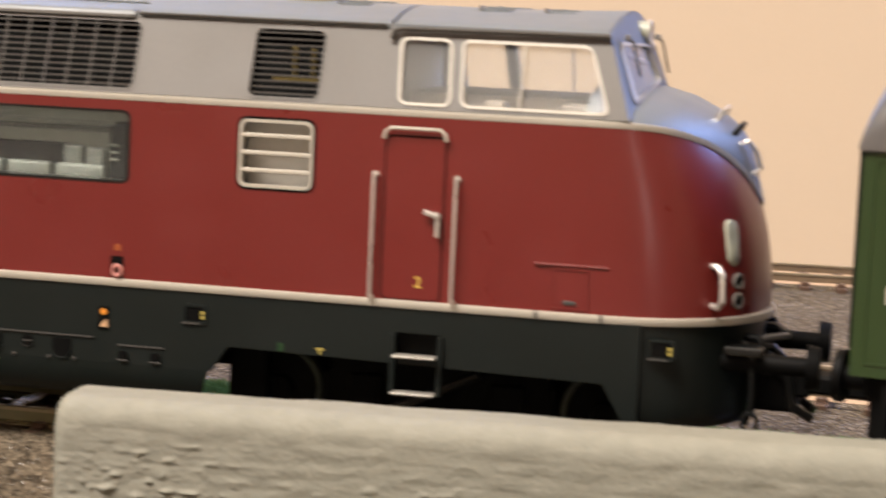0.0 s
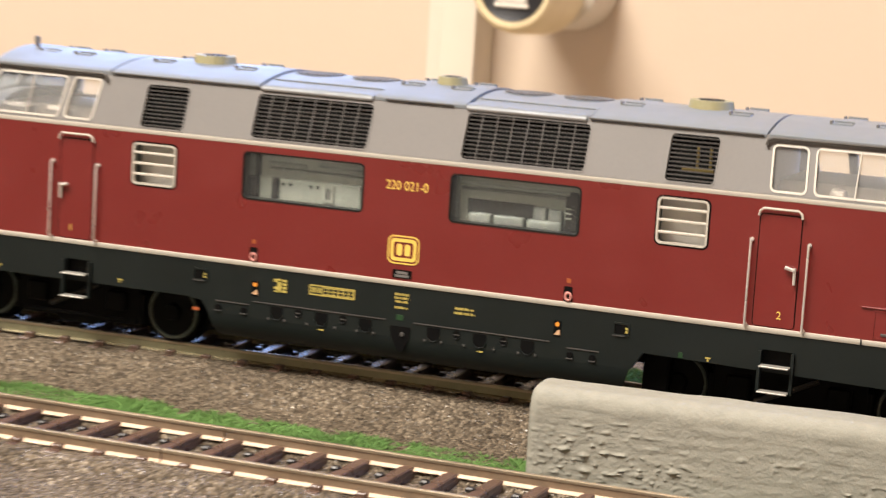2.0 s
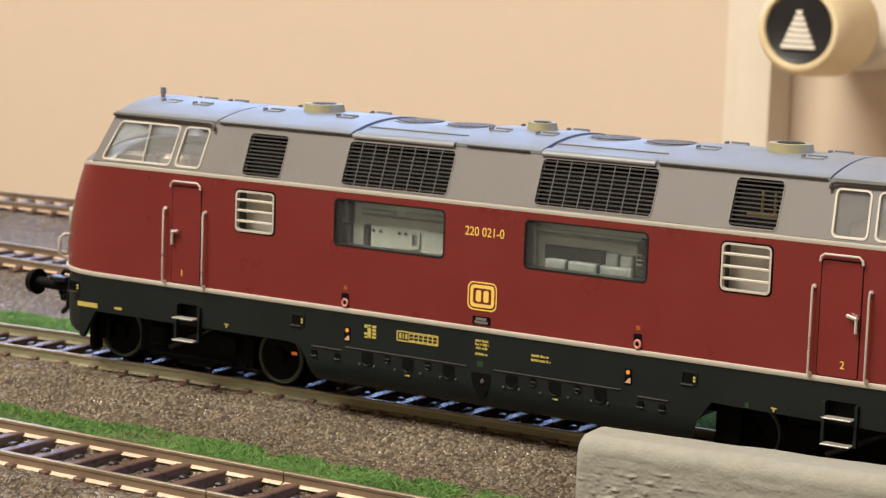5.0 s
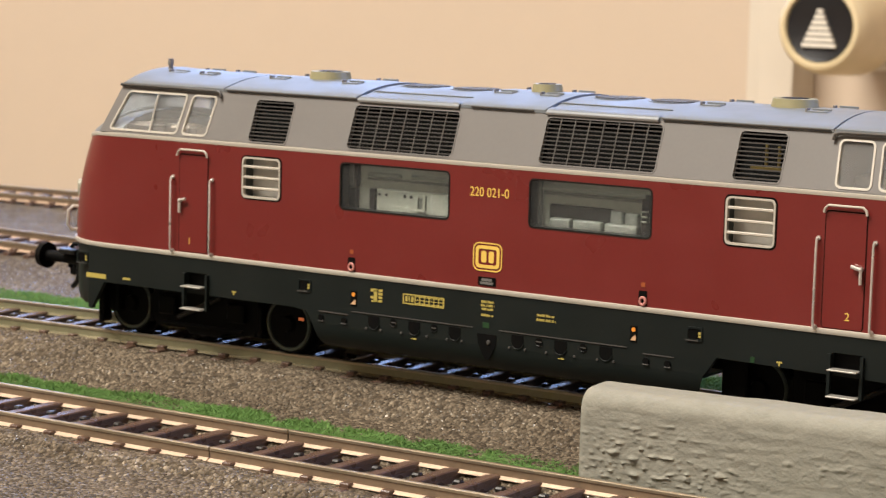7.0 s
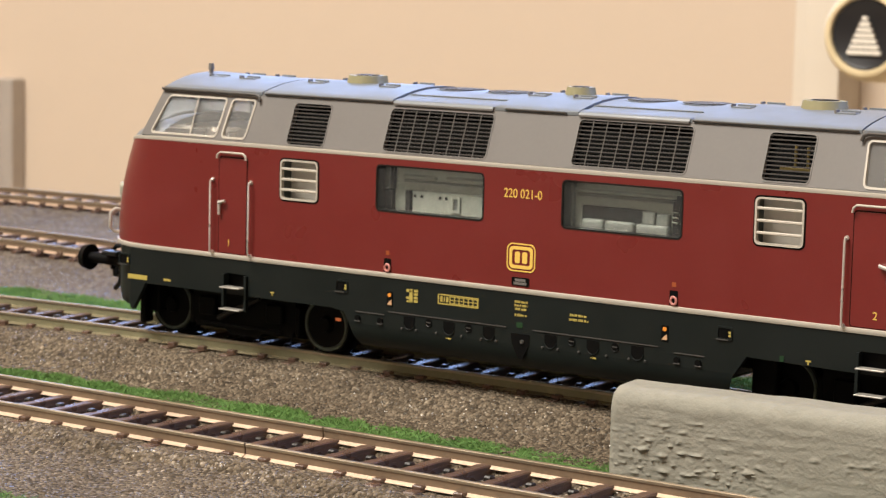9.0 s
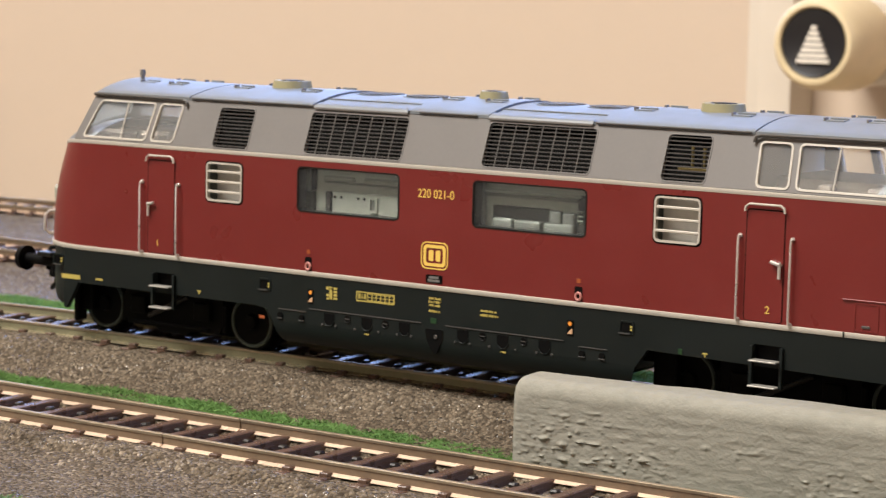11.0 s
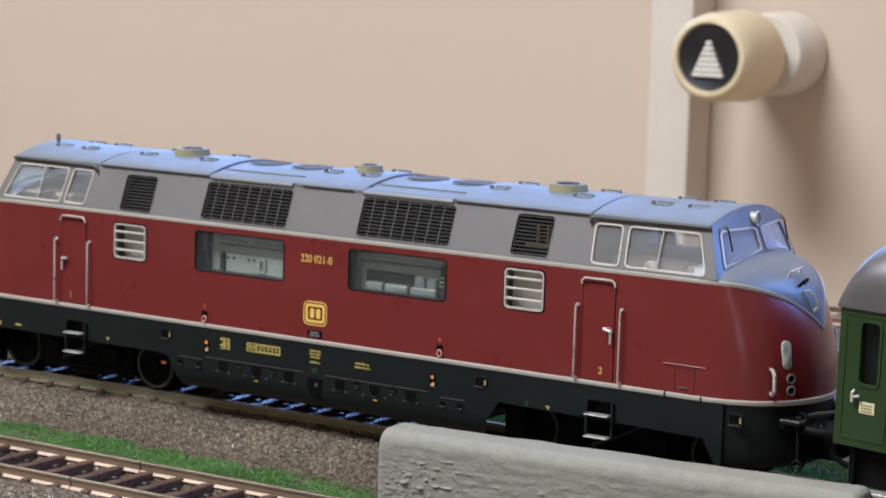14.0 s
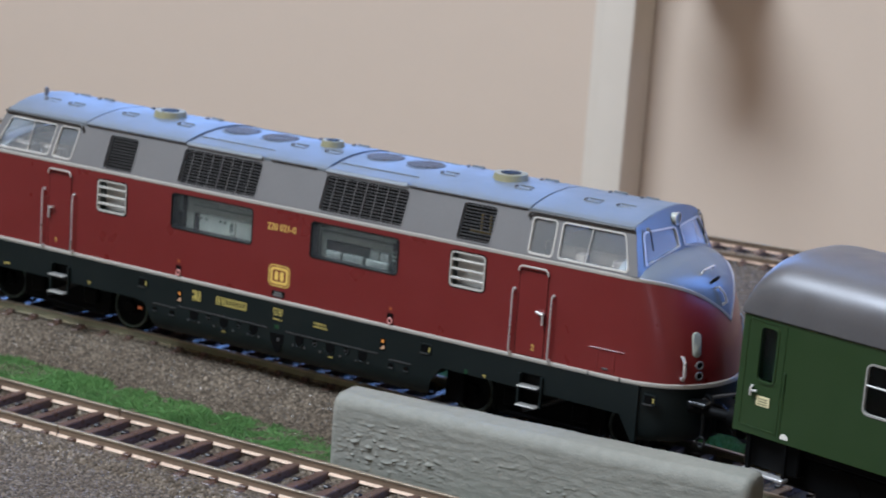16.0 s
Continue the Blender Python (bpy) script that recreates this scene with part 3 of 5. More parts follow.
def cab_window_loop(x0, z0, x1, z1, grow, slant):
    """A cab side window; the front edge leans back with the windscreen."""
    loop = rrect(x0 - grow, z0 - grow, x1 + grow, z1 + grow, 0.9 + grow)
    return [(x - slant * max(0, (x - x0) / (x1 - x0)) * (z - z0) / (z1 - z0) * 2.0 - 0.6 * (z - z0) / (z1 - z0), z) for x, z in loop]


def build_body():
    for sy in (1, -1):
        # red sides with their openings
        holes = [rrect(*w, 0.9) for w in ENGINE_WINDOWS + LOUVERS]
        part("side_wall", panel([(-80, 16.5), (80, 16.5), (80, 36.8), (-80, 36.8)], holes, side_place(sy), (0, 1.0 * sy, 0)), RED, loco, smooth=0)
        # grey upper sides
        holes = [rrect(x0, z0, x1, z1, 0.7) for x0, z0, x1, z1, _ in GRILLES]
        for x0, z0, x1, z1 in CAB_LIGHTS:
            for sx in (1, -1):
                lp = cab_window_loop(x0, z0, x1, z1, 0.0, 1 if x0 > 66 else 0)
                holes.append([(x * sx, z) for x, z in lp])
        top = [(-84.8, 37.4), (84.8, 37.4), (81.8, 46.3), (-81.8, 46.3)]
        part("upper_wall", panel(top, holes, upper_place(sy), (0, 0.8 * sy, -0.2)), GREY, loco, smooth=0)
    for sx in (1, -1):
        # rounded red nose under the cream line
        bm = bmesh.new()
        cols = [i / 20 for i in range(21)]
        for sy in (1, -1):
            rows = []
            for j in range(15):
                row = []
                for s in cols:
                    zt = line_at(s)
                    z = 16.5 + (zt - 16.5) * j / 14
                    x, w = outline(z, s)
                    row.append((x * sx, -w * sy, z))
                rows.append(row)
            grid_surface(bm, rows)
        bmesh.ops.remove_doubles(bm, verts=bm.verts, dist=1e-3)
        part("nose", bm, RED, loco, "rounded dark red nose", smooth=50)
        # grey hood over the nose
        bm = bmesh.new()
        rows = []
        edge = []
        for s in [0.0, 0.12] + [0.2 + 0.8 * i / 40 for i in range(41)]:
            zt = line_at(s)
            edge.append((*outline(zt, s), zt))
        for x, w, zt in edge:
            crest = hood_crest(x)
            crest = max(crest, zt)
            row = []
            for i in range(25):
                a = -1 + 2 * i / 24
                a = math.sin(a * math.pi / 2)
                row.append((x * sx, w * a, zt + (crest - zt) * max(0.0, 1 - abs(a) ** 2.2) ** 0.62))
            rows.append(row)
        grid_surface(bm, rows)
        bmesh.ops.remove_doubles(bm, verts=bm.verts, dist=1e-3)
        part("nose_hood", bm, ROOF, loco, "grey curved hood over the nose", smooth=60)
        # windscreen: two panes in a bowed, raked frame
        def screen(y, v, out=0.0):
            """y across -1..1, v up 0..1"""
            xb, xt = 84.8 + 1.1 * (1 - abs(y) ** 2.2), 81.8 + 0.6 * (1 - abs(y) ** 2.2)
            yb, yt = 16.9, 13.7
            zb, ztop = 37.4 + 3.0 * (1 - y * y), 46.3 + 2.4 * (1 - y * y)
            x = xb + (xt - xb) * v + out
            return Vector((x * sx, (yb + (yt - yb) * v) * y, zb + (ztop - zb) * v))

        holes = []
        for a, b in ((0.08, 0.84), (-0.84, -0.08)):
            # the upper edge drops towards the middle post, under the top lamp
            lp = [(u, 0.12 + (v - 0.12) * (0.40 + 0.30 * abs(u)) / 0.6) for u, v in rrect(a, 0.12, b, 0.72, 0.07, 3)]
            holes.append(lp)
        bm = bmesh.new()
        us = sorted({-1, 1, *[i / 12 for i in range(-12, 13)]})
        edges = []
        for loop in [[(u, 0) for u in us] + [(u, 1) for u in reversed(us)]] + holes:
            vs = [bm.verts.new((p[0], p[1], 0)) for p in loop]
            edges += [bm.edges.new((vs[i], vs[(i + 1) % len(vs)])) for i in range(len(vs))]
        bmesh.ops.triangle_fill(bm, use_beauty=True, use_dissolve=False, edges=edges)
        bmesh.ops.subdivide_edges(bm, edges=[e for e in bm.edges if abs(e.verts[0].co.x - e.verts[1].co.x) > 0.3], cuts=2)
        ret = bmesh.ops.extrude_face_region(bm, geom=list(bm.faces))
        back = {g for g in ret["geom"] if isinstance(g, bmesh.types.BMVert)}
        for v in bm.verts:
            v.co = screen(v.co.x, v.co.y, -0.6 if v in back else 0.0)
        part("windscreen_frame", bm, ROOF, loco, smooth=50)
        for lp in holes:
            grown = [(p[0] + (p[0] - sum(q[0] for q in lp) / len(lp)) * 0.09, p[1] + (p[1] - 0.36) * 0.14) for p in lp]
            bm = bmesh.new()
            rows = [[screen(*p, 0.22) for p in grown + grown[:1]], [screen(*p, 0.3) for p in lp + lp[:1]], [screen(*p, -0.4) for p in lp + lp[:1]]]
            grid_surface(bm, rows)
            bmesh.ops.remove_doubles(bm, verts=bm.verts, dist=1e-3)
            fr = part("windscreen_seal", bm, CREAM, loco)
            bm = bmesh.new()
            us2 = [lp[0][0] + (lp[len(lp) // 2][0] - lp[0][0]) * i / 5 for i in range(6)]
            grid_surface(bm, [[screen(u, 0.10 + v * (0.44 + 0.30 * abs(u)), -0.25) for u in us2] for v in (0.0, 0.25, 0.5, 0.75, 1.0)])
            ob = part("pane", bm, WHITEPANE, fr)
            ob.visible_shadow = False


build_body()


def build_roof():
    cuts = [-81.8, -58.2, -29.3, -8.3, 8.3, 29.3, 58.2, 81.8]
    for a, b in zip(cuts, cuts[1:]):
        bm = bmesh.new()
        xs = [a + 0.2 + (b - a - 0.4) * i / 8 for i in range(9)]
        raised = -0.3 if 15 < abs(a + b) / 2 < 22 else 0.0
        rows = []
        for n, x in enumerate([xs[0]] + xs + [xs[-1]]):
            lip = -0.8 if n in (0, len(xs) + 1) else 0.0
            row = [(x, -14.0, 45.8), (x, -13.95, 46.3 + lip)]
            for i in range(19):
                y = -13.75 + 27.5 * i / 18
                k = 1 - abs(y / 13.75) ** 2.1
                xx = x
                if abs(x) > 81:
                    xx = x + math.copysign(0.6, x) * (1 - abs(y / 13.75) ** 2.2)
                row.append((xx, y, 46.45 + raised + lip + (2.0 + 0.4 * max(0.0, (abs(x) - 66.0) / 15.8) ** 2) * k))
            row += [(x, 13.95, 46.3 + lip), (x, 14.0, 45.8)]
            rows.append(row)
        grid_surface(bm, rows)
        part("roof_section", bm, ROOF, loco, "light grey roof section", smooth=45)
    # gutter between roof and sides, broken where the fan sections come down; a rain strip over the cab windows
    for sy in (1, -1):
        for a, b in ((-57.6, -29.2), (-6.0, 6.0), (29.4, 57.6)):
            part("gutter", boxed(a, -14.14 * sy - 0.16, 45.95, b, -14.14 * sy + 0.16, 46.28, bevel=0.08), GUTTER, loco)
        for sx in (1, -1):
            bm = tube(bmesh.new(), [(82.0 * sx, -14.35 * sy, 45.95), (70.0 * sx, -14.45 * sy, 45.9), (59.4 * sx, -14.5 * sy, 45.8), (58.6 * sx, -14.62 * sy, 45.5), (58.4 * sx, -14.85 * sy, 44.7)], 0.3, 6)
            part("rain_strip", bm, GUTTER, loco, "dark rain strip over the cab windows")
        for x0, x1 in ((-28.8, -8.4), (8.4, 28.8)):
            deck = bmesh.new()
            grid_surface(deck, [[(x, -12.6 * sy, 46.76), (x, -13.7 * sy, 46.52), (x, -14.28 * sy, 46.22), (x, -14.36 * sy, 45.95)] for x in (x0, (x0 + x1) / 2, x1)])
            part("fan_deck_edge", deck, ROOF, loco, smooth=60)
            part("deck_lip", boxed(x0, -14.3 * sy - 0.12, 45.6, x1, -14.3 * sy + 0.12, 45.98, bevel=0.05), GREY, loco)
            part("deck_seam", boxed(x0, -9.6 * sy - 0.12, 47.2, x1, -9.6 * sy + 0.12, 47.42, bevel=0.08), ROOF, loco)

    def roof_z(y):
        return 46.45 + 2.0 * (1 - abs(y / 13.75) ** 2.1)

    # round fan grilles
    for x in (-24.4, -14.0, 14.0, 24.4):
        bm = bmesh.new()
        cyl(bm, (x, 0, 47.4), (x, 0, 48.12), 4.7, n=32)
        ob = part("fan_ring", bm, ROOF, loco)
        bm = bmesh.new()
        cyl(bm, (x, 0, 48.1), (x, 0, 48.2), 4.1, n=32)
        part("fan_opening", bm, BLACK, ob, "dark round fan opening")
        bm = bmesh.new()
        for k in range(-5, 6):
            h = math.sqrt(max(0, 4.1 ** 2 - (k * 0.72) ** 2))
            box(bm, x + k * 0.72 - 0.1, -h, 48.2, x + k * 0.72 + 0.1, h, 48.28)
            box(bm, x - h, k * 0.72 - 0.1, 48.2, x + h, k * 0.72 + 0.1, 48.28)
        tagged(part("fan_grid", bm, GREY, ob), kind="stuff")
    # exhaust caps
    for x, r in ((-45.2, 3.5), (0.0, 2.4), (45.2, 3.5)):
        bm = bmesh.new()
        cyl(bm, (x, 0, 48.0), (x, 0, 49.7), r + 0.35, r, n=28)
        cap = part("exhaust_cap", bm, OLIVE, loco, "olive plastic exhaust cap on the roof")
        bm = bmesh.new()
        cyl(bm, (x, 0, 49.72), (x, 0, 49.8), r * 0.62, n=20)
        part("exhaust_opening", bm, BLACK, cap)
    # foot plates with a stop and a lip
    for x in (-75.5, -68.2, -52, -36, -4.5, 4.5, 34, 52, 68.2, 75.5):
        for y in (-5.2, 5.2):
            z = roof_z(y)
            foot = part("foot_plate", boxed(x - 1.9, y - 1.0, z - 0.3, x + 1.3, y + 1.0, z + 0.12, bevel=0.06), ROOF, loco)
            part("plate_stop", boxed(x - 2.3, y - 0.95, z - 0.3, x - 1.9, y + 0.2, z + 0.5, bevel=0.08), GREY, foot)
            part("plate_lip", boxed(x - 1.9, y + 0.75, z + 0.1, x + 1.3, y + 1.0, z + 0.42, bevel=0.05), ROOF, foot)
    # horn on one cab
    bm = bmesh.new()
    cyl(bm, (-80.0, -3.0, 47.8), (-80.0, -3.0, 50.4), 0.42, 0.42, n=12)
    cyl(bm, (-80.0, -3.0, 49.4), (-80.0, -3.0, 50.5), 0.58, 0.5, n=12)
    part("horn", bm, GREY, loco)


build_roof()


def build_trim():
    for z0, z1, out, nm in ((16.05, 16.95, 0.28, "lower_line"), (36.62, 37.34, 0.16, "upper_line")):
        lower = nm == "lower_line"
        bm = bmesh.new()
        for sx in (1, -1):
            for sy in (1, -1):
                pts = [(0.0, SIDE + out, z0, z1), (80.0, SIDE + out, z0, z1)]
                for i in range(1, 25):
                    s = i / 24
                    zc = z0
                    if lower:
                        x, w = outline(z0, s)
                    else:
                        zc = line_at(s) - 0.2
                        x, w = outline(zc, s)
                    grow = 1 + out / 17
                    pts.append((80 + (x - 80) * grow + (out * 0.4 if s > 0.5 else 0), w * grow, zc, zc + (0.9 if lower else 0.72)))
                rows = []
                for x, w, a, b in pts:
                    inn = (w - 0.7 * (w / 17.3) - 0.02)
                    rows.append([(x * sx * (1 if x < 81 else (x - 0.5) / x), -inn * sy, a), (x * sx, -(w - out * 0.75) * sy, a), (x * sx, -w * sy, a + 0.55 * (b - a)), (x * sx, -(w - out * 0.25) * sy, b - 0.1 * (b - a)), (x * sx * (1 if x < 81 else (x - 0.5) / x), -inn * sy, b + 0.05)])
                grid_surface(bm, rows)
        bmesh.ops.remove_doubles(bm, verts=bm.verts, dist=1e-3)
        part(nm, bm, CREAM, loco, "cream painted line round the body", smooth=50)


build_trim()


def build_openings():
    for sy in (1, -1):
        sp, up = side_place(sy), upper_place(sy)
        for w in ENGINE_WINDOWS:
            fr = part("engine_window", ring(rrect(w[0] - 0.02, w[1] - 0.02, w[2] + 0.02, w[3] + 0.02, 0.92), rrect(w[0] + 0.26, w[1] + 0.26, w[2] - 0.26, w[3] - 0.26, 0.7), sp, (0, -0.06 * sy, 0), (0, 2.4 * sy, 0)), SEAL, loco, "engine room window with dark seal")
            bm = panel(rrect(*w, 0.7), [], sp, (0, 0.25 * sy, 0))
            bmesh.ops.translate(bm, verts=bm.verts, vec=(0, 0.1 * sy, 0))
            ob = part("pane", bm, GLASS, fr)
            ob.visible_shadow = False
        for w in LOUVERS:
            lv = part("louver", ring(rrect(w[0] + 0.1, w[1] + 0.1, w[2] - 0.1, w[3] - 0.1, 0.85), rrect(w[0] + 0.42, w[1] + 0.42, w[2] - 0.42, w[3] - 0.42, 0.6), sp, (0, -0.2 * sy, 0), (0, 0.6 * sy, 0)), CREAM, loco, "cream framed ventilation louver")
            part("seal", ring(rrect(w[0] - 0.18, w[1] - 0.18, w[2] + 0.18, w[3] + 0.18, 1.0), rrect(w[0] + 0.12, w[1] + 0.12, w[2] - 0.12, w[3] - 0.12, 0.8), sp, (0, -0.04 * sy, 0), (0, 0.3 * sy, 0)), BLACK, lv)
            for k in range(3):
                z = w[1] + (w[3] - w[1]) * (k + 1) / 4 + 0.05
                part("slat", boxed(w[0] + 0.4, -(SIDE - 0.1) * sy - 0.3, z - 0.23, w[2] - 0.4, -(SIDE - 0.1) * sy + 0.3, z + 0.23, bevel=0.1), CREAM, lv)
            yi = -(SIDE - 3.6) * sy
            part("liner", boxed(w[0] - 0.3, yi - 0.3, w[1] - 0.3, w[2] + 0.3, yi + 0.3, w[3] + 0.3), MILKY, lv, "pale panel behind the louver")
            shaft = bmesh.new()
            for a, b, c, d in ((w[0] - 0.5, w[1] - 0.5, w[0] - 0.1, w[3] + 0.5), (w[2] + 0.1, w[1] - 0.5, w[2] + 0.5, w[3] + 0.5), (w[0] - 0.1, w[3] + 0.1, w[2] + 0.1, w[3] + 0.5), (w[0] - 0.1, w[1] - 0.5, w[2] + 0.1, w[1] - 0.1)):
                box(shaft, a, min(yi, -(SIDE - 1.1) * sy), b, c, max(yi, -(SIDE - 1.1) * sy), d)
            part("shaft", shaft, INTMID, lv)
        for x0, z0, x1, z1, wide in GRILLES:
            g = part("grille", ring(rrect(x0 - 0.12, z0 - 0.12, x1 + 0.12, z1 + 0.12, 0.85), rrect(x0 + 0.08, z0 + 0.08, x1 - 0.08, z1 - 0.08, 0.7), up, (0, -0.1 * sy, 0.02), (0, 0.5 * sy, 0)), GREY, loco, "air intake grille with dark slats")
            bm = bmesh.new()
            for k in range(11):
                z = z0 + 0.45 + (z1 - z0 - 0.9) * k / 10
                y = -(up(0, z)[1]) * sy
                box(bm, x0, -(y - 0.15) * sy - 0.12, z - 0.1, x1, -(y - 0.15) * sy + 0.12, z + 0.1)
            part("slats", bm, GRILLE, g)
            part("backing", panel([(x0 - 0.2, z0 - 0.2), (x1 + 0.2, z0 - 0.2), (x1 + 0.2, z1 + 0.2), (x0 - 0.2, z1 + 0.2)], [], lambda x, z: (up(x, z)[0], up(x, z)[1] + 1.4 * sy, z), (0, 0.3 * sy, 0)), BLACK, g)
            if not wide and x0 > 0:
                yb = -(up(0, 41.5)[1]) * sy
                for dx, a, b in ((4.6, 40.0, 43.4), (6.7, 39.6, 43.2)):
                    part("brass_pipe", cyl(bmesh.new(), (x0 + dx, -(yb - 0.9) * sy, a), (x0 + dx, -(yb - 1.0) * sy, b), 0.26, n=10), BRASS, g)
                part("brass_rail", boxed(x0 + 2.2, -(yb - 0.5) * sy - 0.15, 39.5, x1 - 0.6, -(yb - 0.5) * sy + 0.15, 40.0, bevel=0.1), BRASS, g)
            if wide:
                for k in range(1, 8):
                    x = x0 + (x1 - x0) * k / 8
                    bm = bmesh.new()
                    tube(bm, [Vector(up(x, z0 + 0.1)) + Vector((0, -0.05 * sy, 0)), Vector(up(x, z1 - 0.1)) + Vector((0, -0.05 * sy, 0))], 0.11 if k == 4 else 0.085, 6)
                    part("bar", bm, COACHR if k == 4 else GREY, g)
        for sx in (1, -1):
            for x0, z0, x1, z1 in CAB_LIGHTS:
                big = x0 > 66
                lp = lambda g: [(x * sx, z) for x, z in cab_window_loop(x0, z0, x1, z1, g, 1 if big else 0)]
                fr = part("cab_window", ring(lp(0.06), lp(-0.26), up, (0, -0.12 * sy, 0.05), (0, 0.5 * sy, 0)), CREAM, loco, "cream framed cab window")
                if big:
                    xm = 73.0
                    bm = bmesh.new()
                    tube(bm, [Vector(up((xm) * sx, z0)) + Vector((0, -0.1 * sy, 0)), Vector(up(xm * sx, z1)) + Vector((0, -0.1 * sy, 0))], 0.14, 6)
                    part("mullion", bm, CREAM, fr)
                bm = panel(lp(-0.1), [], up, (0, 0.25 * sy, 0))
                bmesh.ops.translate(bm, verts=bm.verts, vec=(0, 0.3 * sy, 0))
                ob = part("pane", bm, HAZY, fr)
                ob.visible_shadow = False


build_openings()


def build_inside():
    """Shallow pale engine room moulding behind the windows, open pale cabs."""
    part("engine_room", boxed(-41, -13.6, 17.5, 41, 13.6, 36.5, bevel=0.3), INTERIOR, loco, "pale grey engine room moulding")
    for sy in (1, -1):
        def lump(name, a, b, z0, z1, deep, m, bev=0.15):
            part(name, boxed(a, -13.6 * sy - deep, z0, b, -13.6 * sy + deep, z1, bevel=bev), m, loco)
        # solid near-black blocks: the dark of doorway and slot put into colour
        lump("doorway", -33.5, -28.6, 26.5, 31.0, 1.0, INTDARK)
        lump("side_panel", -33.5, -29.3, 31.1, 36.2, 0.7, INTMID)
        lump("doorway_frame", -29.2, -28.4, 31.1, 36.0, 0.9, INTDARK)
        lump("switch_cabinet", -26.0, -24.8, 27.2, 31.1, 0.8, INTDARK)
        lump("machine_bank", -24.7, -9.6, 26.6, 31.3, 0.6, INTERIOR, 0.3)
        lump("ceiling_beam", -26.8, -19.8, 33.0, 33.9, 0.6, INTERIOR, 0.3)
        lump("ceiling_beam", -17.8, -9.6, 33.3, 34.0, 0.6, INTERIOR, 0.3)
        # grey strip that paints the shade under the beams
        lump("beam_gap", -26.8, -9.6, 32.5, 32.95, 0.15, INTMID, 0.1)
        box_ring = ring(rrect(-16.4, 28.0, -14.4, 30.7, 0.2, 2), rrect(-15.9, 28.4, -14.9, 30.3, 0.15, 2), lambda x, z: (x, -14.2 * sy, z), (0, -0.35 * sy, 0), (0, 0.1 * sy, 0))
        part("meter_box", box_ring, INTERIOR, loco)
        lump("meter_dial", -15.9, -14.9, 28.4, 30.3, 0.65, INTMID, 0.05)
        for x in (-23.9, -22.5, -18.7, -17.4):
            part("knob", cyl(bmesh.new(), (x, -14.1 * sy, 30.25), (x, -14.35 * sy, 30.25), 0.3, n=10), INTDARK, loco)
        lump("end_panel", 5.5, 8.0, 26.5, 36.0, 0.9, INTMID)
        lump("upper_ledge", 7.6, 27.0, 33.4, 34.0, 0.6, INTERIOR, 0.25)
        # grey and near-black pieces paint the shade below the ledge and in the gaps
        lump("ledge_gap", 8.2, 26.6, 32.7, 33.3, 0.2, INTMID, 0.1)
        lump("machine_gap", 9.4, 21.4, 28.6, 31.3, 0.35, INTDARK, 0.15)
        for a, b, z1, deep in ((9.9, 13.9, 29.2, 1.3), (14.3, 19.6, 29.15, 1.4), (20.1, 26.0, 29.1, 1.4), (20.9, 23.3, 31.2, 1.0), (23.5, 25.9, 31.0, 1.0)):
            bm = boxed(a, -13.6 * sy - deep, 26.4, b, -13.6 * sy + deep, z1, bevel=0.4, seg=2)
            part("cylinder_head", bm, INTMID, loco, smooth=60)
        # dark end of the machine room, its shade put into the block's colour
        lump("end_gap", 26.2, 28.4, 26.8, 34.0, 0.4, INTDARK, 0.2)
        for z in (29.6, 30.4, 31.2):
            part("pipe_joint", boxed(26.3, -14.2 * sy - 0.2, z, 27.4, -14.2 * sy + 0.2, z + 0.3, bevel=0.1), INTERIOR, loco)
    for sx in (1, -1):
        part("cab_floor", boxed(56 * sx, -15.8, 35.2, 83 * sx, 15.8, 36.0), CABIN, loco)
        part("cab_bulkhead", boxed(56.6 * sx, -13.6, 36, 57.4 * sx, 13.6, 45.8), CABIN, loco)
        part("driver_desk", boxed(76.5 * sx, -12.6, 36, 81.5 * sx, 12.6, 38.6, bevel=0.7, seg=2), DESK, loco)
        part("control_console", boxed(min(59 * sx, 82.5 * sx), -8.5, 36, max(59 * sx, 82.5 * sx), 8.5, 39.2, bevel=0.9, seg=2), CONSOLE, loco, "brown control console")
        for y in (-11, 11):
            part("driver_seat", boxed(68 * sx, y - 1.4, 36, 70.6 * sx, y + 1.4, 38.6, bevel=0.7, seg=2), CONSOLE, loco)


build_inside()


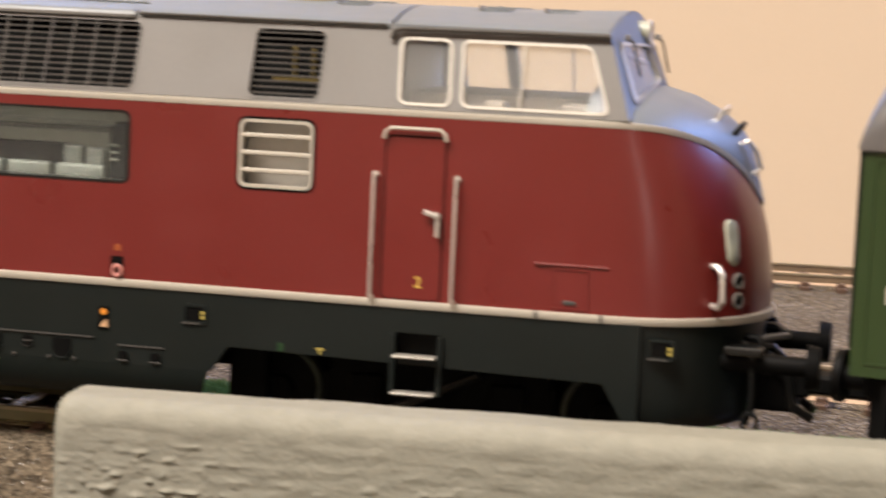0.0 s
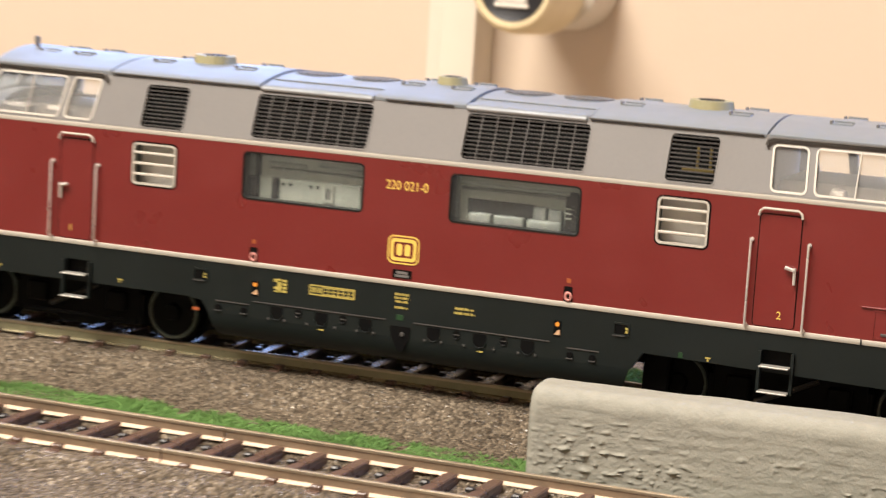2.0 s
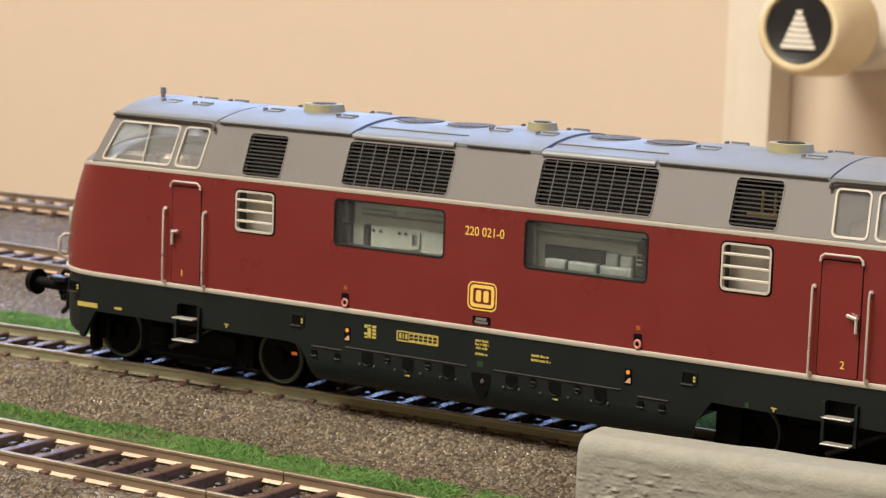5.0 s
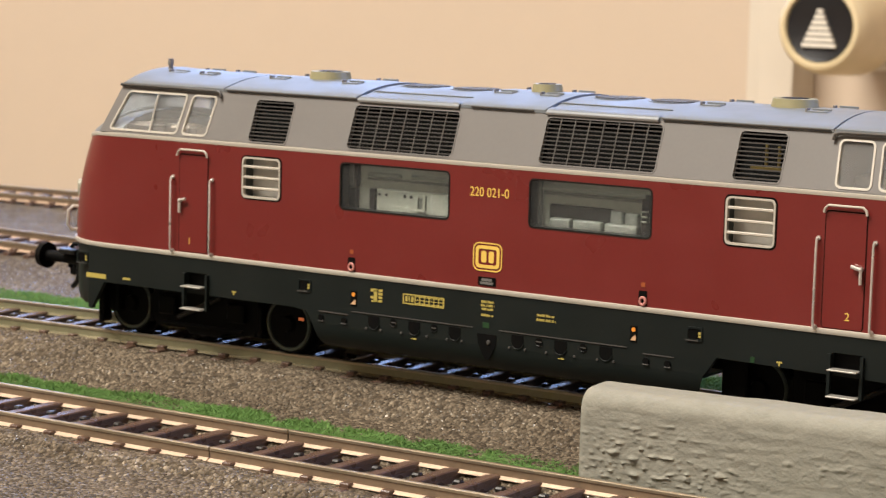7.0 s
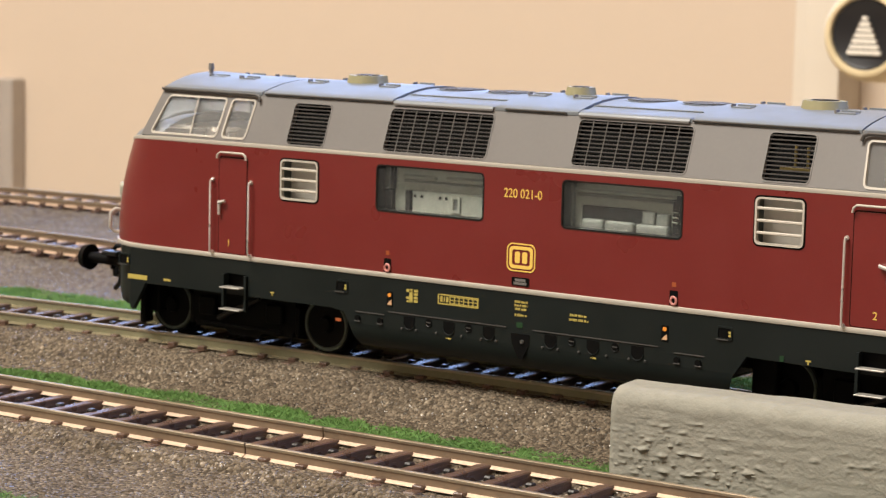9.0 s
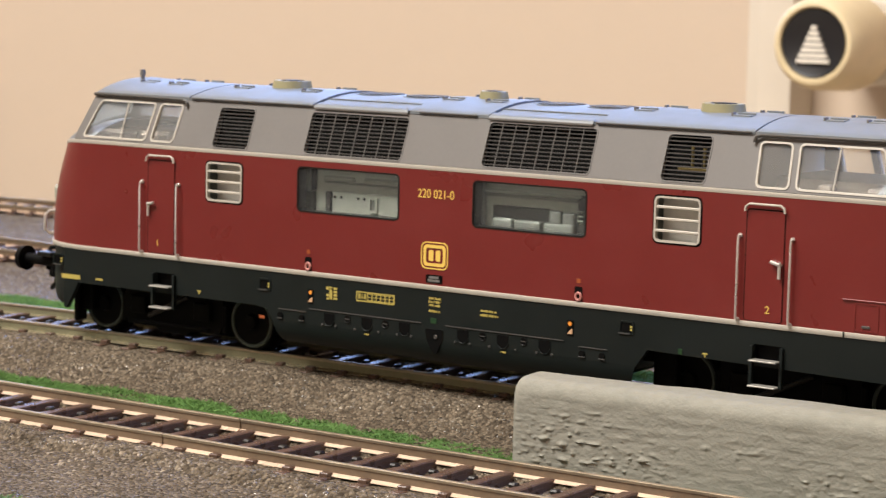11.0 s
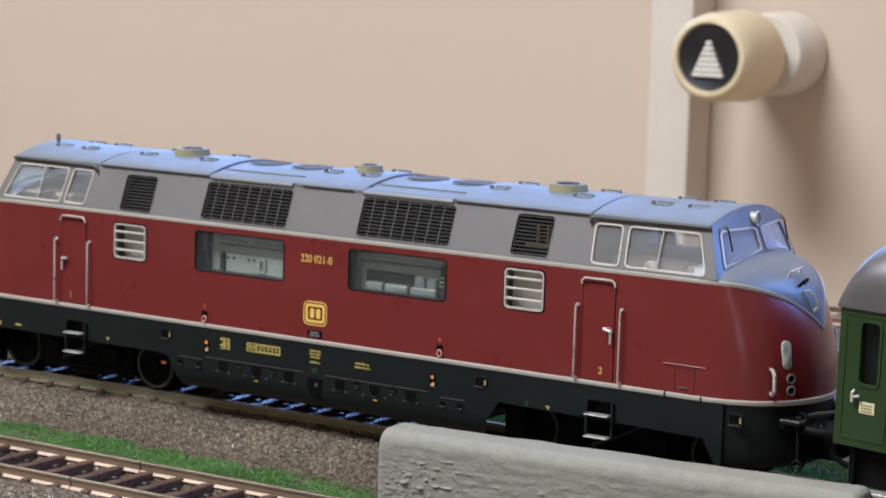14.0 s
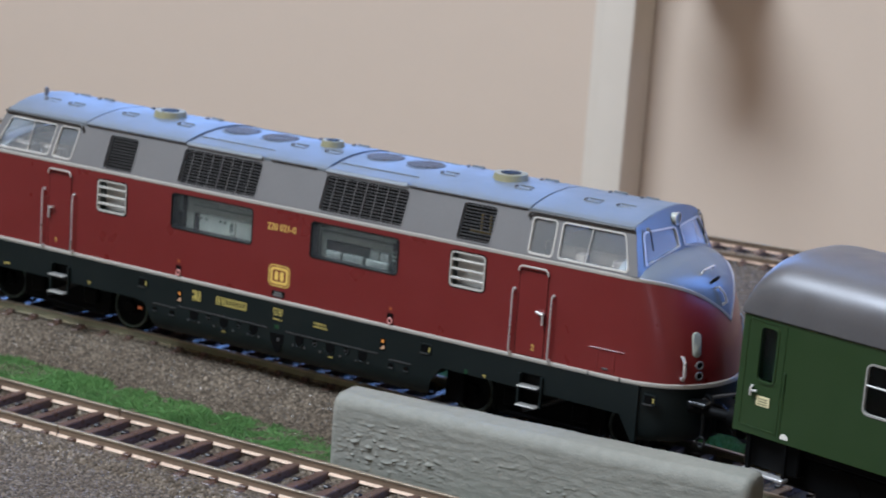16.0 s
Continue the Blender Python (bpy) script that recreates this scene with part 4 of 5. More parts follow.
def build_doors_and_rails():
    for sy in (1, -1):
        for sx in (1, -1):
            y = -SIDE * sy
            o = -1 * sy
            # door outline set into the side
            x0, x1 = 58.9 * sx, 65.5 * sx
            xa, xb = min(x0, x1), max(x0, x1)
            sp = side_place(sy)
            d = part("cab_door", panel(rrect(xa + 0.1, 17.1, xb - 0.1, 34.4, 0.5), [], sp, (0, -0.1 * sy, 0)), RED, loco, "dark red cab door")
            part("door_gap", ring(rrect(xa - 0.08, 17.0, xb + 0.08, 34.6, 0.6), rrect(xa + 0.1, 17.1, xb - 0.1, 34.4, 0.5), sp, (0, -0.02 * sy, 0), (0, 0.2 * sy, 0)), BLACK, d)
            bm = bmesh.new()
            tube(bm, [(xa - 0.1, y + 0.55 * o, 34.2), (xa + 0.05, y + 0.55 * o, 34.9), (xa + 0.6, y + 0.55 * o, 35.35), (xb - 0.6, y + 0.55 * o, 35.35), (xb - 0.05, y + 0.55 * o, 34.9), (xb + 0.1, y + 0.55 * o, 34.2)], 0.21, 8)
            part("rain_strip", bm, CREAM, d)
            bm = bmesh.new()
            hx = 65.0 * sx
            tube(bm, [(hx, y + 0.2 * o, 26.2), (hx, y + 0.7 * o, 26.2), (hx - 1.5 * sx, y + 0.7 * o, 26.6)], 0.3, 6)
            tube(bm, [(hx, y + 0.6 * o, 26.6), (hx, y + 0.6 * o, 24.0)], 0.26, 6)
            part("door_handle", bm, SILVER, d)
            for hx in (57.9, 66.9):
                bm = bmesh.new()
                hx *= sx
                tube(bm, [(hx, y + 0.0 * o, 30.3), (hx, y + 0.75 * o, 30.2), (hx, y + 0.85 * o, 29.4), (hx, y + 0.85 * o, 17.9), (hx, y + 0.75 * o, 17.1), (hx, y, 17.0)], 0.2, 8)
                cyl(bm, (hx, y - 0.1 * o, 30.3), (hx, y + 0.3 * o, 30.3), 0.36, n=10)
                cyl(bm, (hx, y - 0.1 * o, 17.0), (hx, y + 0.3 * o, 17.0), 0.36, n=10)
                part("handrail", bm, SILVER, loco, "bright metal handrail beside the cab door")


build_doors_and_rails()


def build_frame():
    """Underframe skirt with arches over the bogies, bogies, wheels, buffers."""
    for sy in (1, -1):
        sp = lambda x, z: (x, -(SIDE - 0.1) * sy, z)
        outer = [(-87.2, 16.1), (-87.2, 4.7), (-86.5, 4.4), (-83.4, 9.6), (-39.5, 9.6), (-36.8, 9.2), (-35.6, 7.4), (35.8, 7.4), (39.9, 7.4), (41.9, 10.3), (83.4, 9.6), (86.5, 4.4), (87.2, 4.7), (87.2, 16.1)]
        holes = [(-63.8, 11.0, -59.0, 13.4), (60.8, 11.0, 65.6, 13.4)]
        part("skirt", panel(outer[::-1], [rrect(a, b, c, d, 0.1, 1) for a, b, c, d in holes], sp, (0, 1.0 * sy, 0)), FRAME, loco, "black-green underframe skirt", smooth=0)
        for x in (-61.4, 63.2):
            for z in (11.0, 7.0):
                part("step_tread", boxed(x - 2.35, -17.9 * sy - 1.2, z - 0.12, x + 2.35, -17.9 * sy + 0.9, z + 0.12, bevel=0.06), TREAD, loco, "dull metal step tread")
            for dx in (-2.6, 2.6):
                part("step_bracket", boxed(x + dx - 0.25, -17.4 * sy - 0.4, 6.8, x + dx + 0.25, -17.4 * sy + 0.4, 13.2), FRAME, loco)
            part("step_back", boxed(x - 2.9, -15.6 * sy - 0.2, 10.6, x + 2.9, -15.6 * sy + 0.2, 13.8), BLACK, loco)
    part("underframe", boxed(-87.5, -15.6, 9.8, 87.5, 15.6, 16.4), BLACK, loco)
    for sy in (1, -1):
        bm = bmesh.new()
        grid_surface(bm, [[(x + (0.22 * (10 - k) if x < -30 else -0.2 * (10 - k) if x > 30 else 0.0), -(14.6 + 2.6 * math.sin(k / 10 * math.pi / 2)) * sy, 3.3 + 4.3 * (1 - math.cos(k / 10 * math.pi / 2))) for k in range(11)] for x in (-35.6, -20, 0, 20, 39.8)])
        part("tank_side", bm, FRAME, loco, "rounded lower tank side", smooth=60)
    part("centre_beam", boxed(30, -5, 6.2, 46, 5, 10, bevel=0.3), BLACK, loco)
    part("fuel_tank", boxed(-32, -14.2, 3.4, 32, 14.2, 10, bevel=0.8), FRAME, loco)
    for sx in (1, -1):
        bm = bmesh.new()
        rows = []
        ss = [0.0] + [i / 60 for i in range(61) if outline(16.5, i / 60)[0] > 86.9]
        for z, k in ((4.9, 0.955), (5.3, 0.98), (6.4, 0.995), (8.0, 1.0), (16.15, 1.0)):
            row = []
            for sg, run in ((-1, ss), (1, ss[::-1])):
                for s in run:
                    x, w = outline(16.5, s)
                    x = 80 + (x - 80) * 0.975 * (k if s > 0.3 else 1.0) if s else 87.0
                    w = (w - 0.12) * k if s else SIDE - 0.1
                    row.append((x * sx, sg * max(w, 0.0), z))
            rows.append(row)
        grid_surface(bm, rows)
        bmesh.ops.remove_doubles(bm, verts=bm.verts, dist=1e-3)
        part("buffer_beam", bm, FRAME, loco, smooth=45)
        for y in (-10.0, 10.0):
            bm = bmesh.new()
            cyl(bm, (94.5 * sx, y, 12.0), (104.2 * sx, y, 12.0), 1.2, 1.05, n=16)
            b = part("buffer", bm, BLACK, loco, "black round buffer")
            bm = bmesh.new()
            cyl(bm, (104.2 * sx, y, 12.0), (105.6 * sx, y, 12.0), 2.5, 2.25, n=24)
            part("buffer_head", bm, BLACK, b)
        # bogie
        cx = 64.4 * sx
        bg = part("bogie_frame", boxed(cx - 22, -6.4, 0.9, cx + 22, 6.4, 9.8, bevel=0.6), BLACK, loco, "black cast bogie frame")
        for sy in (1, -1):
            face = lambda x, z: (x, -11.2 * sy, z)
            edge = [(cx - 12.2, 9.7), (cx - 12.4, 4.0), (cx - 11.4, 1.9), (cx - 4.5, 1.9), (cx - 3.4, 1.0), (cx + 3.4, 1.0), (cx + 4.5, 1.9), (cx + 11.4, 1.9), (cx + 12.4, 4.0), (cx + 12.2, 9.7)]
            part("side_frame", panel(edge, [], face, (0, 4.4 * sy, 0)), BLACK, bg, smooth=0)
            for k in (-8.0, 8.0):
                bm = bmesh.new()
                box(bm, cx + k - 1.9, -11.9 * sy - 0.7, 4.2, cx + k + 1.9, -11.9 * sy + 0.7, 7.8, bevel=0.3)
                part("spring_box", bm, BLACK, bg)
            part("axle_beam", boxed(min(84.0 * sx, 86.4 * sx), -11.2 * sy - 1.6, 3.6, max(84.0 * sx, 86.4 * sx), -11.2 * sy + 1.6, 9.8, bevel=0.3), BLACK, bg)
            for k in (-12.6, 12.6):
                part("brake_shoe", boxed(cx + k - 0.5, -10.4 * sy - 0.9, 2.2, cx + k + 0.5, -10.4 * sy + 0.9, 7.6, bevel=0.2), BLACK, bg)
            part("damper", tube(bmesh.new(), [(cx - 5.2, -12.2 * sy, 4.0), (cx + 0.5, -12.4 * sy, 6.6), (cx + 4.6, -12.2 * sy, 8.6)], 0.5, 8), SEAL, bg)
            part("brake_rod", boxed(cx - 9.5, -11.9 * sy - 0.3, 2.5, cx + 9.5, -11.9 * sy + 0.3, 3.0, bevel=0.1), BLACK, bg)
        if sx > 0:
            for sy in (1, -1):
                part("sand_box", boxed(40.7, -11.8 * sy - 1.0, 2.4, 45.0, -11.8 * sy + 1.0, 10.0, bevel=0.3), BLACK, bg)
        for k in (-18.4, 18.4):
            for sy in (1, -1):
                bm = bmesh.new()
                x = cx + k
                cyl(bm, (x, -6.8 * sy, 5.0), (x, -7.4 * sy, 5.0), 5.9, n=36)
                cyl(bm, (x, -7.4 * sy, 5.0), (x, -10.0 * sy, 5.0), 5.3, 5.2, n=36)
                w = part("wheel", bm, BLACK, loco, "dark metal spokeless wheel")
                bm = bmesh.new()
                tube(bm, [(x + 4.55 * math.cos(a * math.tau / 36), -10.0 * sy, 5.0 + 4.55 * math.sin(a * math.tau / 36)) for a in range(37)], 0.35, 6)
                part("tyre_rim", bm, RIM, w)
                bm = bmesh.new()
                cyl(bm, (x, -9.8 * sy, 5.0), (x, -10.9 * sy, 5.0), 1.7, 1.3, n=18)
                part("hub", bm, BLACK, w)


build_frame()
# Nose fittings
def on_nose(s, z, sx, sy, out=0.0):
    x, w = outline(z, s)
    x2, w2 = outline(z, min(1, s + 0.02))
    x1, w1 = outline(z, max(0, s - 0.02))
    n = Vector((-(w2 - w1), -(x2 - x1), 0)).normalized()
    n = Vector((abs(n.x), -abs(n.y), 0))
    p = Vector((x, -w, z)) + n * out
    return Vector((p.x * sx, p.y * sy, p.z)), Vector((n.x * sx, n.y * sy, 0))


def find_s(z, want_w):
    return min((i / 200 for i in range(201)), key=lambda s: abs(outline(z, s)[1] - want_w))


def build_nose_fittings():
    for sx in (1, -1):
        for sy in (1, -1):
            s = find_s(20.4, 12.9)
            pts = [on_nose(s, z, sx, sy, out)[0] for z, out in ((22.4, -0.1), (22.5, 0.9), (21.7, 1.7), (18.9, 1.7), (18.1, 0.9), (18.2, -0.1))]
            bm = tube(bmesh.new(), pts, 0.34, 8)
            part("nose_handle", bm, SILVER, loco, "bright metal grab handle on the nose")
            # oval lamp
            s = find_s(24.8, 10.4)
            c, n = on_nose(s, 24.8, sx, sy, 0.0)
            side = Vector((-n.y, n.x, 0))
            bm = bmesh.new()
            loop = [(0.85 * math.cos(a), 0.85 * math.sin(a) + (1.3 if math.sin(a) > 0 else -1.3)) for a in [k * math.tau / 24 + 0.01 for k in range(24)]]
            rows = [[c + side * u * g + Vector((-0.12 * v, 0, v * g)) * 1.0 + n * o for u, v in loop + loop[:1]] for g, o in ((1.15, -0.4), (1.15, 0.15), (1.0, 0.3), (0.5, 0.36), (0.01, 0.38))]
            grid_surface(bm, rows)
            part("head_lamp", bm, LENS, loco, "pale oval head lamp")
            for z in (20.7, 18.6):
                c, n = on_nose(find_s(z, 10.0), z, sx, sy, 0.1)
                side = Vector((-n.y, n.x, 0))
                bm = tube(bmesh.new(), [c + side * 0.74 * math.cos(k * math.tau / 20) + Vector((0, 0, 0.74 * math.sin(k * math.tau / 20))) for k in range(21)], 0.2, 6)
                r = part("socket_ring", bm, GREY, loco)
                bm = cyl(bmesh.new(), tuple(c - n * 0.3), tuple(c + n * 0.05), 0.55, n=16)
                part("socket", bm, BLACK, r)
            # small pipe elbows at the nose base
            c, n = on_nose(find_s(16.6, 8), 14.5, sx, sy, 0.0)
            bm = tube(bmesh.new(), [c, c + n * 1.5, c + n * 2.2 + Vector((0, 0, -1)), c + n * 2.2 + Vector((0, 0, -4.5))], 0.45, 8)
            part("brake_hose", bm, BLACK, loco)
        # handles on the hood
        def rod(name, pts, r, m, label=""):
            part(name, tube(bmesh.new(), [(x * sx, y * sx, z) for x, y, z in pts], r, 8), m, loco, label)

        rod("hood_handle", [(92.6, -5.2, 37.2), (93.2, -5.2, 38.5), (93.5, -1.4, 38.9), (92.9, -1.0, 37.8)], 0.26, SILVER, "bright metal handle on the hood")
        rod("hood_hook", [(94.3, -4.2, 35.8), (95.3, -4.3, 36.9), (95.4, -2.9, 37.2), (94.6, -2.6, 36.2)], 0.3, BLACK)
        rod("hood_handle", [(95.0, -3.5, 34.9), (96.0, -3.6, 35.4), (96.9, -2.8, 34.2), (97.4, -2.2, 32.4), (96.5, -2.2, 31.6)], 0.26, SILVER, "bright metal handle on the hood")
        # top lamp ring over the windscreen
        bm = tube(bmesh.new(), [(84.1 * sx, 1.2 * math.cos(k * math.tau / 24), 46.6 + 1.2 * math.sin(k * math.tau / 24)) for k in range(25)], 0.2, 8)
        tl = part("top_lamp", bm, CREAM, loco, "round top lamp with cream rim")
        bm = cyl(bmesh.new(), (81.9 * sx, 0, 46.6), (83.9 * sx, 0, 46.6), 1.15, n=20)
        part("lens", bm, LENS, tl)
        # wipers
        for y in (-11.6, 11.6):
            bm = tube(bmesh.new(), [(83.5 * sx, y, 46.0), (84.0 * sx, y, 45.4), (84.9 * sx, y * 0.99, 41.9)], 0.15, 6)
            w = part("wiper", bm, BLACK, loco, "thin black windscreen wiper")
            part("wiper_motor", boxed(83.4 * sx - 0.35, y - 0.3, 45.6, 83.4 * sx + 0.35, y + 0.3, 46.3, bevel=0.12), GREY, w)
    # coupling at both ends
    for sx in (1, -1):
        bm = bmesh.new()
        box(bm, min(93 * sx, 103 * sx), -3.4, 5.8, max(93 * sx, 103 * sx), 3.4, 10.4, bevel=0.4)
        box(bm, min(102.5 * sx, 104.5 * sx), -4.0, 7.6, max(102.5 * sx, 104.5 * sx), 4.0, 10.8, bevel=0.4)
        part("coupler", bm, BLACK, loco, "black coupler")
        for y in (-6.5, 6.5):
            bm = tube(bmesh.new(), [(95 * sx, y, 10.5), (98 * sx, y, 10.0), (98.8 * sx, y, 8), (97.5 * sx, y, 4.8)], 0.5, 8)
            part("air_hose", bm, BLACK, loco)
            bm = tube(bmesh.new(), [(95 * sx, y * 0.6, 11.6), (99.5 * sx, y * 0.62, 11.8), (101.8 * sx, y * 0.6, 9.6), (102.4 * sx, y * 0.55, 6.6), (104.6 * sx, y * 0.4, 5.2)], 0.55, 8)
            part("heating_hose", bm, SEAL, loco)
        for y in (-10.8, 10.8):
            bm = boxed(min(95.5 * sx, 99.5 * sx), y - 1.5, 13.0, max(95.5 * sx, 99.5 * sx), y + 1.5, 13.9, bevel=0.2)
            br = part("lever_bracket", bm, SEAL, loco, "dark grey uncoupling lever bracket")
            if sx < 0:
                continue
            bm = tube(bmesh.new(), [(98.4 * sx, y, 13.2), (98.6 * sx, y, 9.0), (98.5 * sx, y + 0.2, 6.6)], 0.32, 6)
            tube(bm, [((98.5 + 0.8 * math.cos(a)) * sx, y, 5.7 + 1.0 * math.sin(a)) for a in [k * math.tau / 14 for k in range(15)]], 0.24, 6)
            part("hanging_hook", bm, SEAL, br)
            bm = tube(bmesh.new(), [(97.0 * sx, y * 0.8, 13.6), (99.6 * sx, y * 0.5, 14.2), (101.4 * sx, y * 0.1, 14.0)], 0.4, 6)
            part("lever", bm, GRILLE, br)
        for y in (-12.5, 12.5):
            part("guard_iron", boxed(min(86.6 * sx, 87.8 * sx), y - 1.5, 1.4, max(86.6 * sx, 87.8 * sx), y + 1.5, 8.6, bevel=0.35), BLACK, loco)


build_nose_fittings()


# Lettering and marks on the side
def build_marks():
    for sy in (1, -1):
        face = Matrix.Rotation(radians(90), 4, "X") if sy > 0 else Matrix.Rotation(radians(180), 4, "Z") @ Matrix.Rotation(radians(90), 4, "X")

        def at(x, z, y):
            return Matrix.Translation((x, -y * sy, z)) @ face

        letters("running_number", "220 021-0", 2.15, YELLOW, loco, at(0, 32.5, SIDE + 0.03) @ Matrix.Diagonal((0.86, 1, 1, 1)))
        letters("cab_number", "1", 1.7, YELLOW, loco, at(-63.0 * sy, 18.9, SIDE + 0.13))
        letters("cab_number", "2", 1.7, YELLOW, loco, at(63.0 * sy, 18.9, SIDE + 0.13))
        sp = lambda x, z: (x, -SIDE * sy, z)
        em = part("emblem", ring(rrect(-2.8, 19.65, 2.8, 24.35, 1.1, 6), rrect(-2.6, 19.85, 2.6, 24.15, 0.95, 6), sp, (0, -0.1 * sy, 0), (0, 0.05 * sy, 0)), YELLOW, loco, "yellow rounded frame emblem")
        part("emblem_frame", ring(rrect(-2.3, 20.15, 2.3, 23.85, 0.75, 6), rrect(-1.75, 20.7, 1.75, 23.3, 0.4, 6), sp, (0, -0.1 * sy, 0), (0, 0.05 * sy, 0)), YELLOW, em)
        for x in (-0.72, 0.72):
            part("emblem_block", panel(rrect(x - 0.5, 21.05, x + 0.5, 22.95, 0.3, 3), [], sp, (0, -0.08 * sy, 0)), YELLOW, em)
        wp = part("works_plate", panel(rrect(-1.7, 17.3, 1.7, 18.7, 0.2, 2), [], sp, (0, -0.12 * sy, 0)), BLACK, loco, "small black works plate")
        bm = bmesh.new()
        for z, w, h in ((18.25, 1.0, 0.22), (17.8, 1.3, 0.1), (17.58, 1.2, 0.1)):
            box(bm, -w, -(SIDE + 0.14) * sy - 0.03, z - h, w, -(SIDE + 0.14) * sy + 0.03, z + h)
        part("plate_lines", bm, GREY, wp)
        # coupling pockets
        for x in (-27.3, 28.8):
            pk = part("coupling_pocket", panel(rrect(x - 0.75, 17.0, x + 0.75, 19.4, 0.15, 2), [], sp, (0, -0.05 * sy, 0)), BLACK, loco)
            bm = tube(bmesh.new(), [(x + 0.1 + 0.5 * math.cos(a), -(SIDE + 0.25) * sy, 17.8 + 0.6 * math.sin(a)) for a in [k * math.tau / 12 for k in range(13)]], 0.22, 6)
            part("hook", bm, PINK, pk, "pink rubber coupling hook")
            part("mark", boxed(x - 0.35, -(SIDE + 0.03) * sy - 0.03, 20.0, x + 0.35, -(SIDE + 0.03) * sy + 0.03, 20.7), DIMORANGE, pk)
        # faint service hatch
        for sx in (1 * sy,):
            part("service_hatch", ring(rrect(min(77.5 * sx, 81.5 * sx), 17.2, max(77.5 * sx, 81.5 * sx), 21.6, 0.2, 2), rrect(min(77.5 * sx, 81.5 * sx) + 0.22, 17.42, max(77.5 * sx, 81.5 * sx) - 0.22, 21.38, 0.1, 2), sp, (0, -0.1 * sy, 0), (0, 0.1 * sy, 0)), RED, loco)
            bm = bmesh.new()
            tube(bm, [(75.6 * sx, -(SIDE + 0.15) * sy, 21.9), (83.4 * sx, -(SIDE - 0.05) * sy, 21.9)], 0.16, 6)
            part("hatch_rail", bm, RED, loco)
            part("hatch_catch", boxed(79.5 * sx - 0.7, -(SIDE + 0.08) * sy - 0.1, 17.75, 79.5 * sx + 0.7, -(SIDE + 0.08) * sy + 0.1, 18.15, bevel=0.05), GRILLE, loco)
            for x in (76.0, 83.0):
                part("line_joint", boxed(x * sx - 0.12, -(SIDE + 0.3) * sy - 0.05, 16.05, x * sx + 0.12, -(SIDE + 0.3) * sy + 0.05, 16.95), FRAME, loco)
        Y = SIDE - 0.07

        def plate(name, x0, z0, x1, z1, m, proud=0.06, parent=loco):
            return part(name, boxed(x0, -Y * sy - proud, z0, x1, -Y * sy + proud, z1), m, parent)

        # printed panels on the skirt
        yp = part("data_panel", ring(rrect(-16.6, 12.6, -8.3, 14.35, 0.1, 2), rrect(-16.4, 12.8, -8.5, 14.15, 0.05, 2), lambda u, v: (u, -Y * sy, v), (0, -0.06 * sy, 0), (0, 0.05 * sy, 0)), PRINTY, loco, "yellow printed data panel")
        for a, b in ((-16.1, -15.65), (-15.4, -15.2), (-14.9, -14.45)):
            plate("print_bar", a, 13.05, b, 13.95, PRINTY, 0.06, yp)
        for r in range(3):
            plate("print_rule", -14.2, 12.86 + r * 0.55, -8.5, 12.98 + r * 0.55, PRINTY, 0.06, yp)
        for k in range(7):
            plate("print_rule", -14.2 + k * 0.94, 12.8, -14.05 + k * 0.94, 14.1, PRINTY, 0.065, yp)
        pr = plate("print", -23.2, 14.0, -22.6, 14.5, PRINTY)
        for x, z, w, h in ((-22.2, 14.3, 0.35, 0.25), (-22.2, 13.3, 0.35, 1.0), (-22.9, 13.0, 0.3, 0.2), (-21.2, 14.3, 0.4, 0.2), (-21.2, 13.7, 0.4, 0.2), (-21.2, 13.1, 0.4, 0.2), (-21.2, 12.5, 0.4, 0.2), (-22.6, 12.4, 0.5, 0.15)):
            plate("print_bar", x - w, z - h, x + w, z + h, PRINTY, 0.07, pr)
        for x, z, w in ((0.2, 14.6, 1.25), (0.2, 14.0, 1.3), (0.2, 13.4, 1.1), (0.2, 12.4, 1.2), (11.3, 13.5, 1.6), (11.4, 12.75, 1.8), (-85.3, 10.6, 2.4), (-77.9, 10.7, 0.9)):
            if 1 < w < 2:
                rnd = random.Random(int(x * 10 + z * 100))
                a = x - w
                row = plate("print", a, z - 0.19, a + 0.3, z + 0.19, PRINTY)
                a += 0.42
                while a < x + w:
                    e = min(x + w, a + rnd.uniform(0.18, 0.5))
                    plate("print_bar", a, z - 0.19, e, z + rnd.choice((0.1, 0.19, 0.19)), PRINTY, 0.06, row)
                    a = e + rnd.choice((0.1, 0.1, 0.25))
            elif w:
                plate("print", x - w, z - (0.42 if w == 2.4 else 0.19), x + w, z + (0.42 if w == 2.4 else 0.19), PRINTY)
        for x in (-52.8, 52.4):
            t = plate("print", x - 0.45, 10.75, x + 0.45, 10.98, PRINTY)
            plate("print_bar", x - 0.12, 10.3, x + 0.12, 10.8, PRINTY, 0.06, t)
        plate("print", -38.4, 7.35, -37.2, 7.85, DIMORANGE)
        plate("print", -0.6, 10.3, 0.6, 11.2, DIMGREEN)
        plate("print", 47.6, 10.3, 48.3, 11.2, DIMGREEN)
        for x in (-26.7, 27.4):
            rc = plate("lamp_recess", x - 0.6, 11.1, x + 0.6, 13.7, BLACK, 0.09)
            bm = cyl(bmesh.new(), (x, -(Y) * sy, 13.1), (x, -(Y + 0.18) * sy, 13.1), 0.36, n=12)
            part("mark", bm, ORANGE, rc)
            bm = panel([(x - 0.5, 11.4), (x + 0.5, 11.4), (x + 0.45, 12.3), (x + 0.1, 12.1)], [], lambda u, v: (u, -(Y + 0.2) * sy, v), (0, 0.12 * sy, 0))
            part("mark", bm, PEACH, rc, smooth=0)
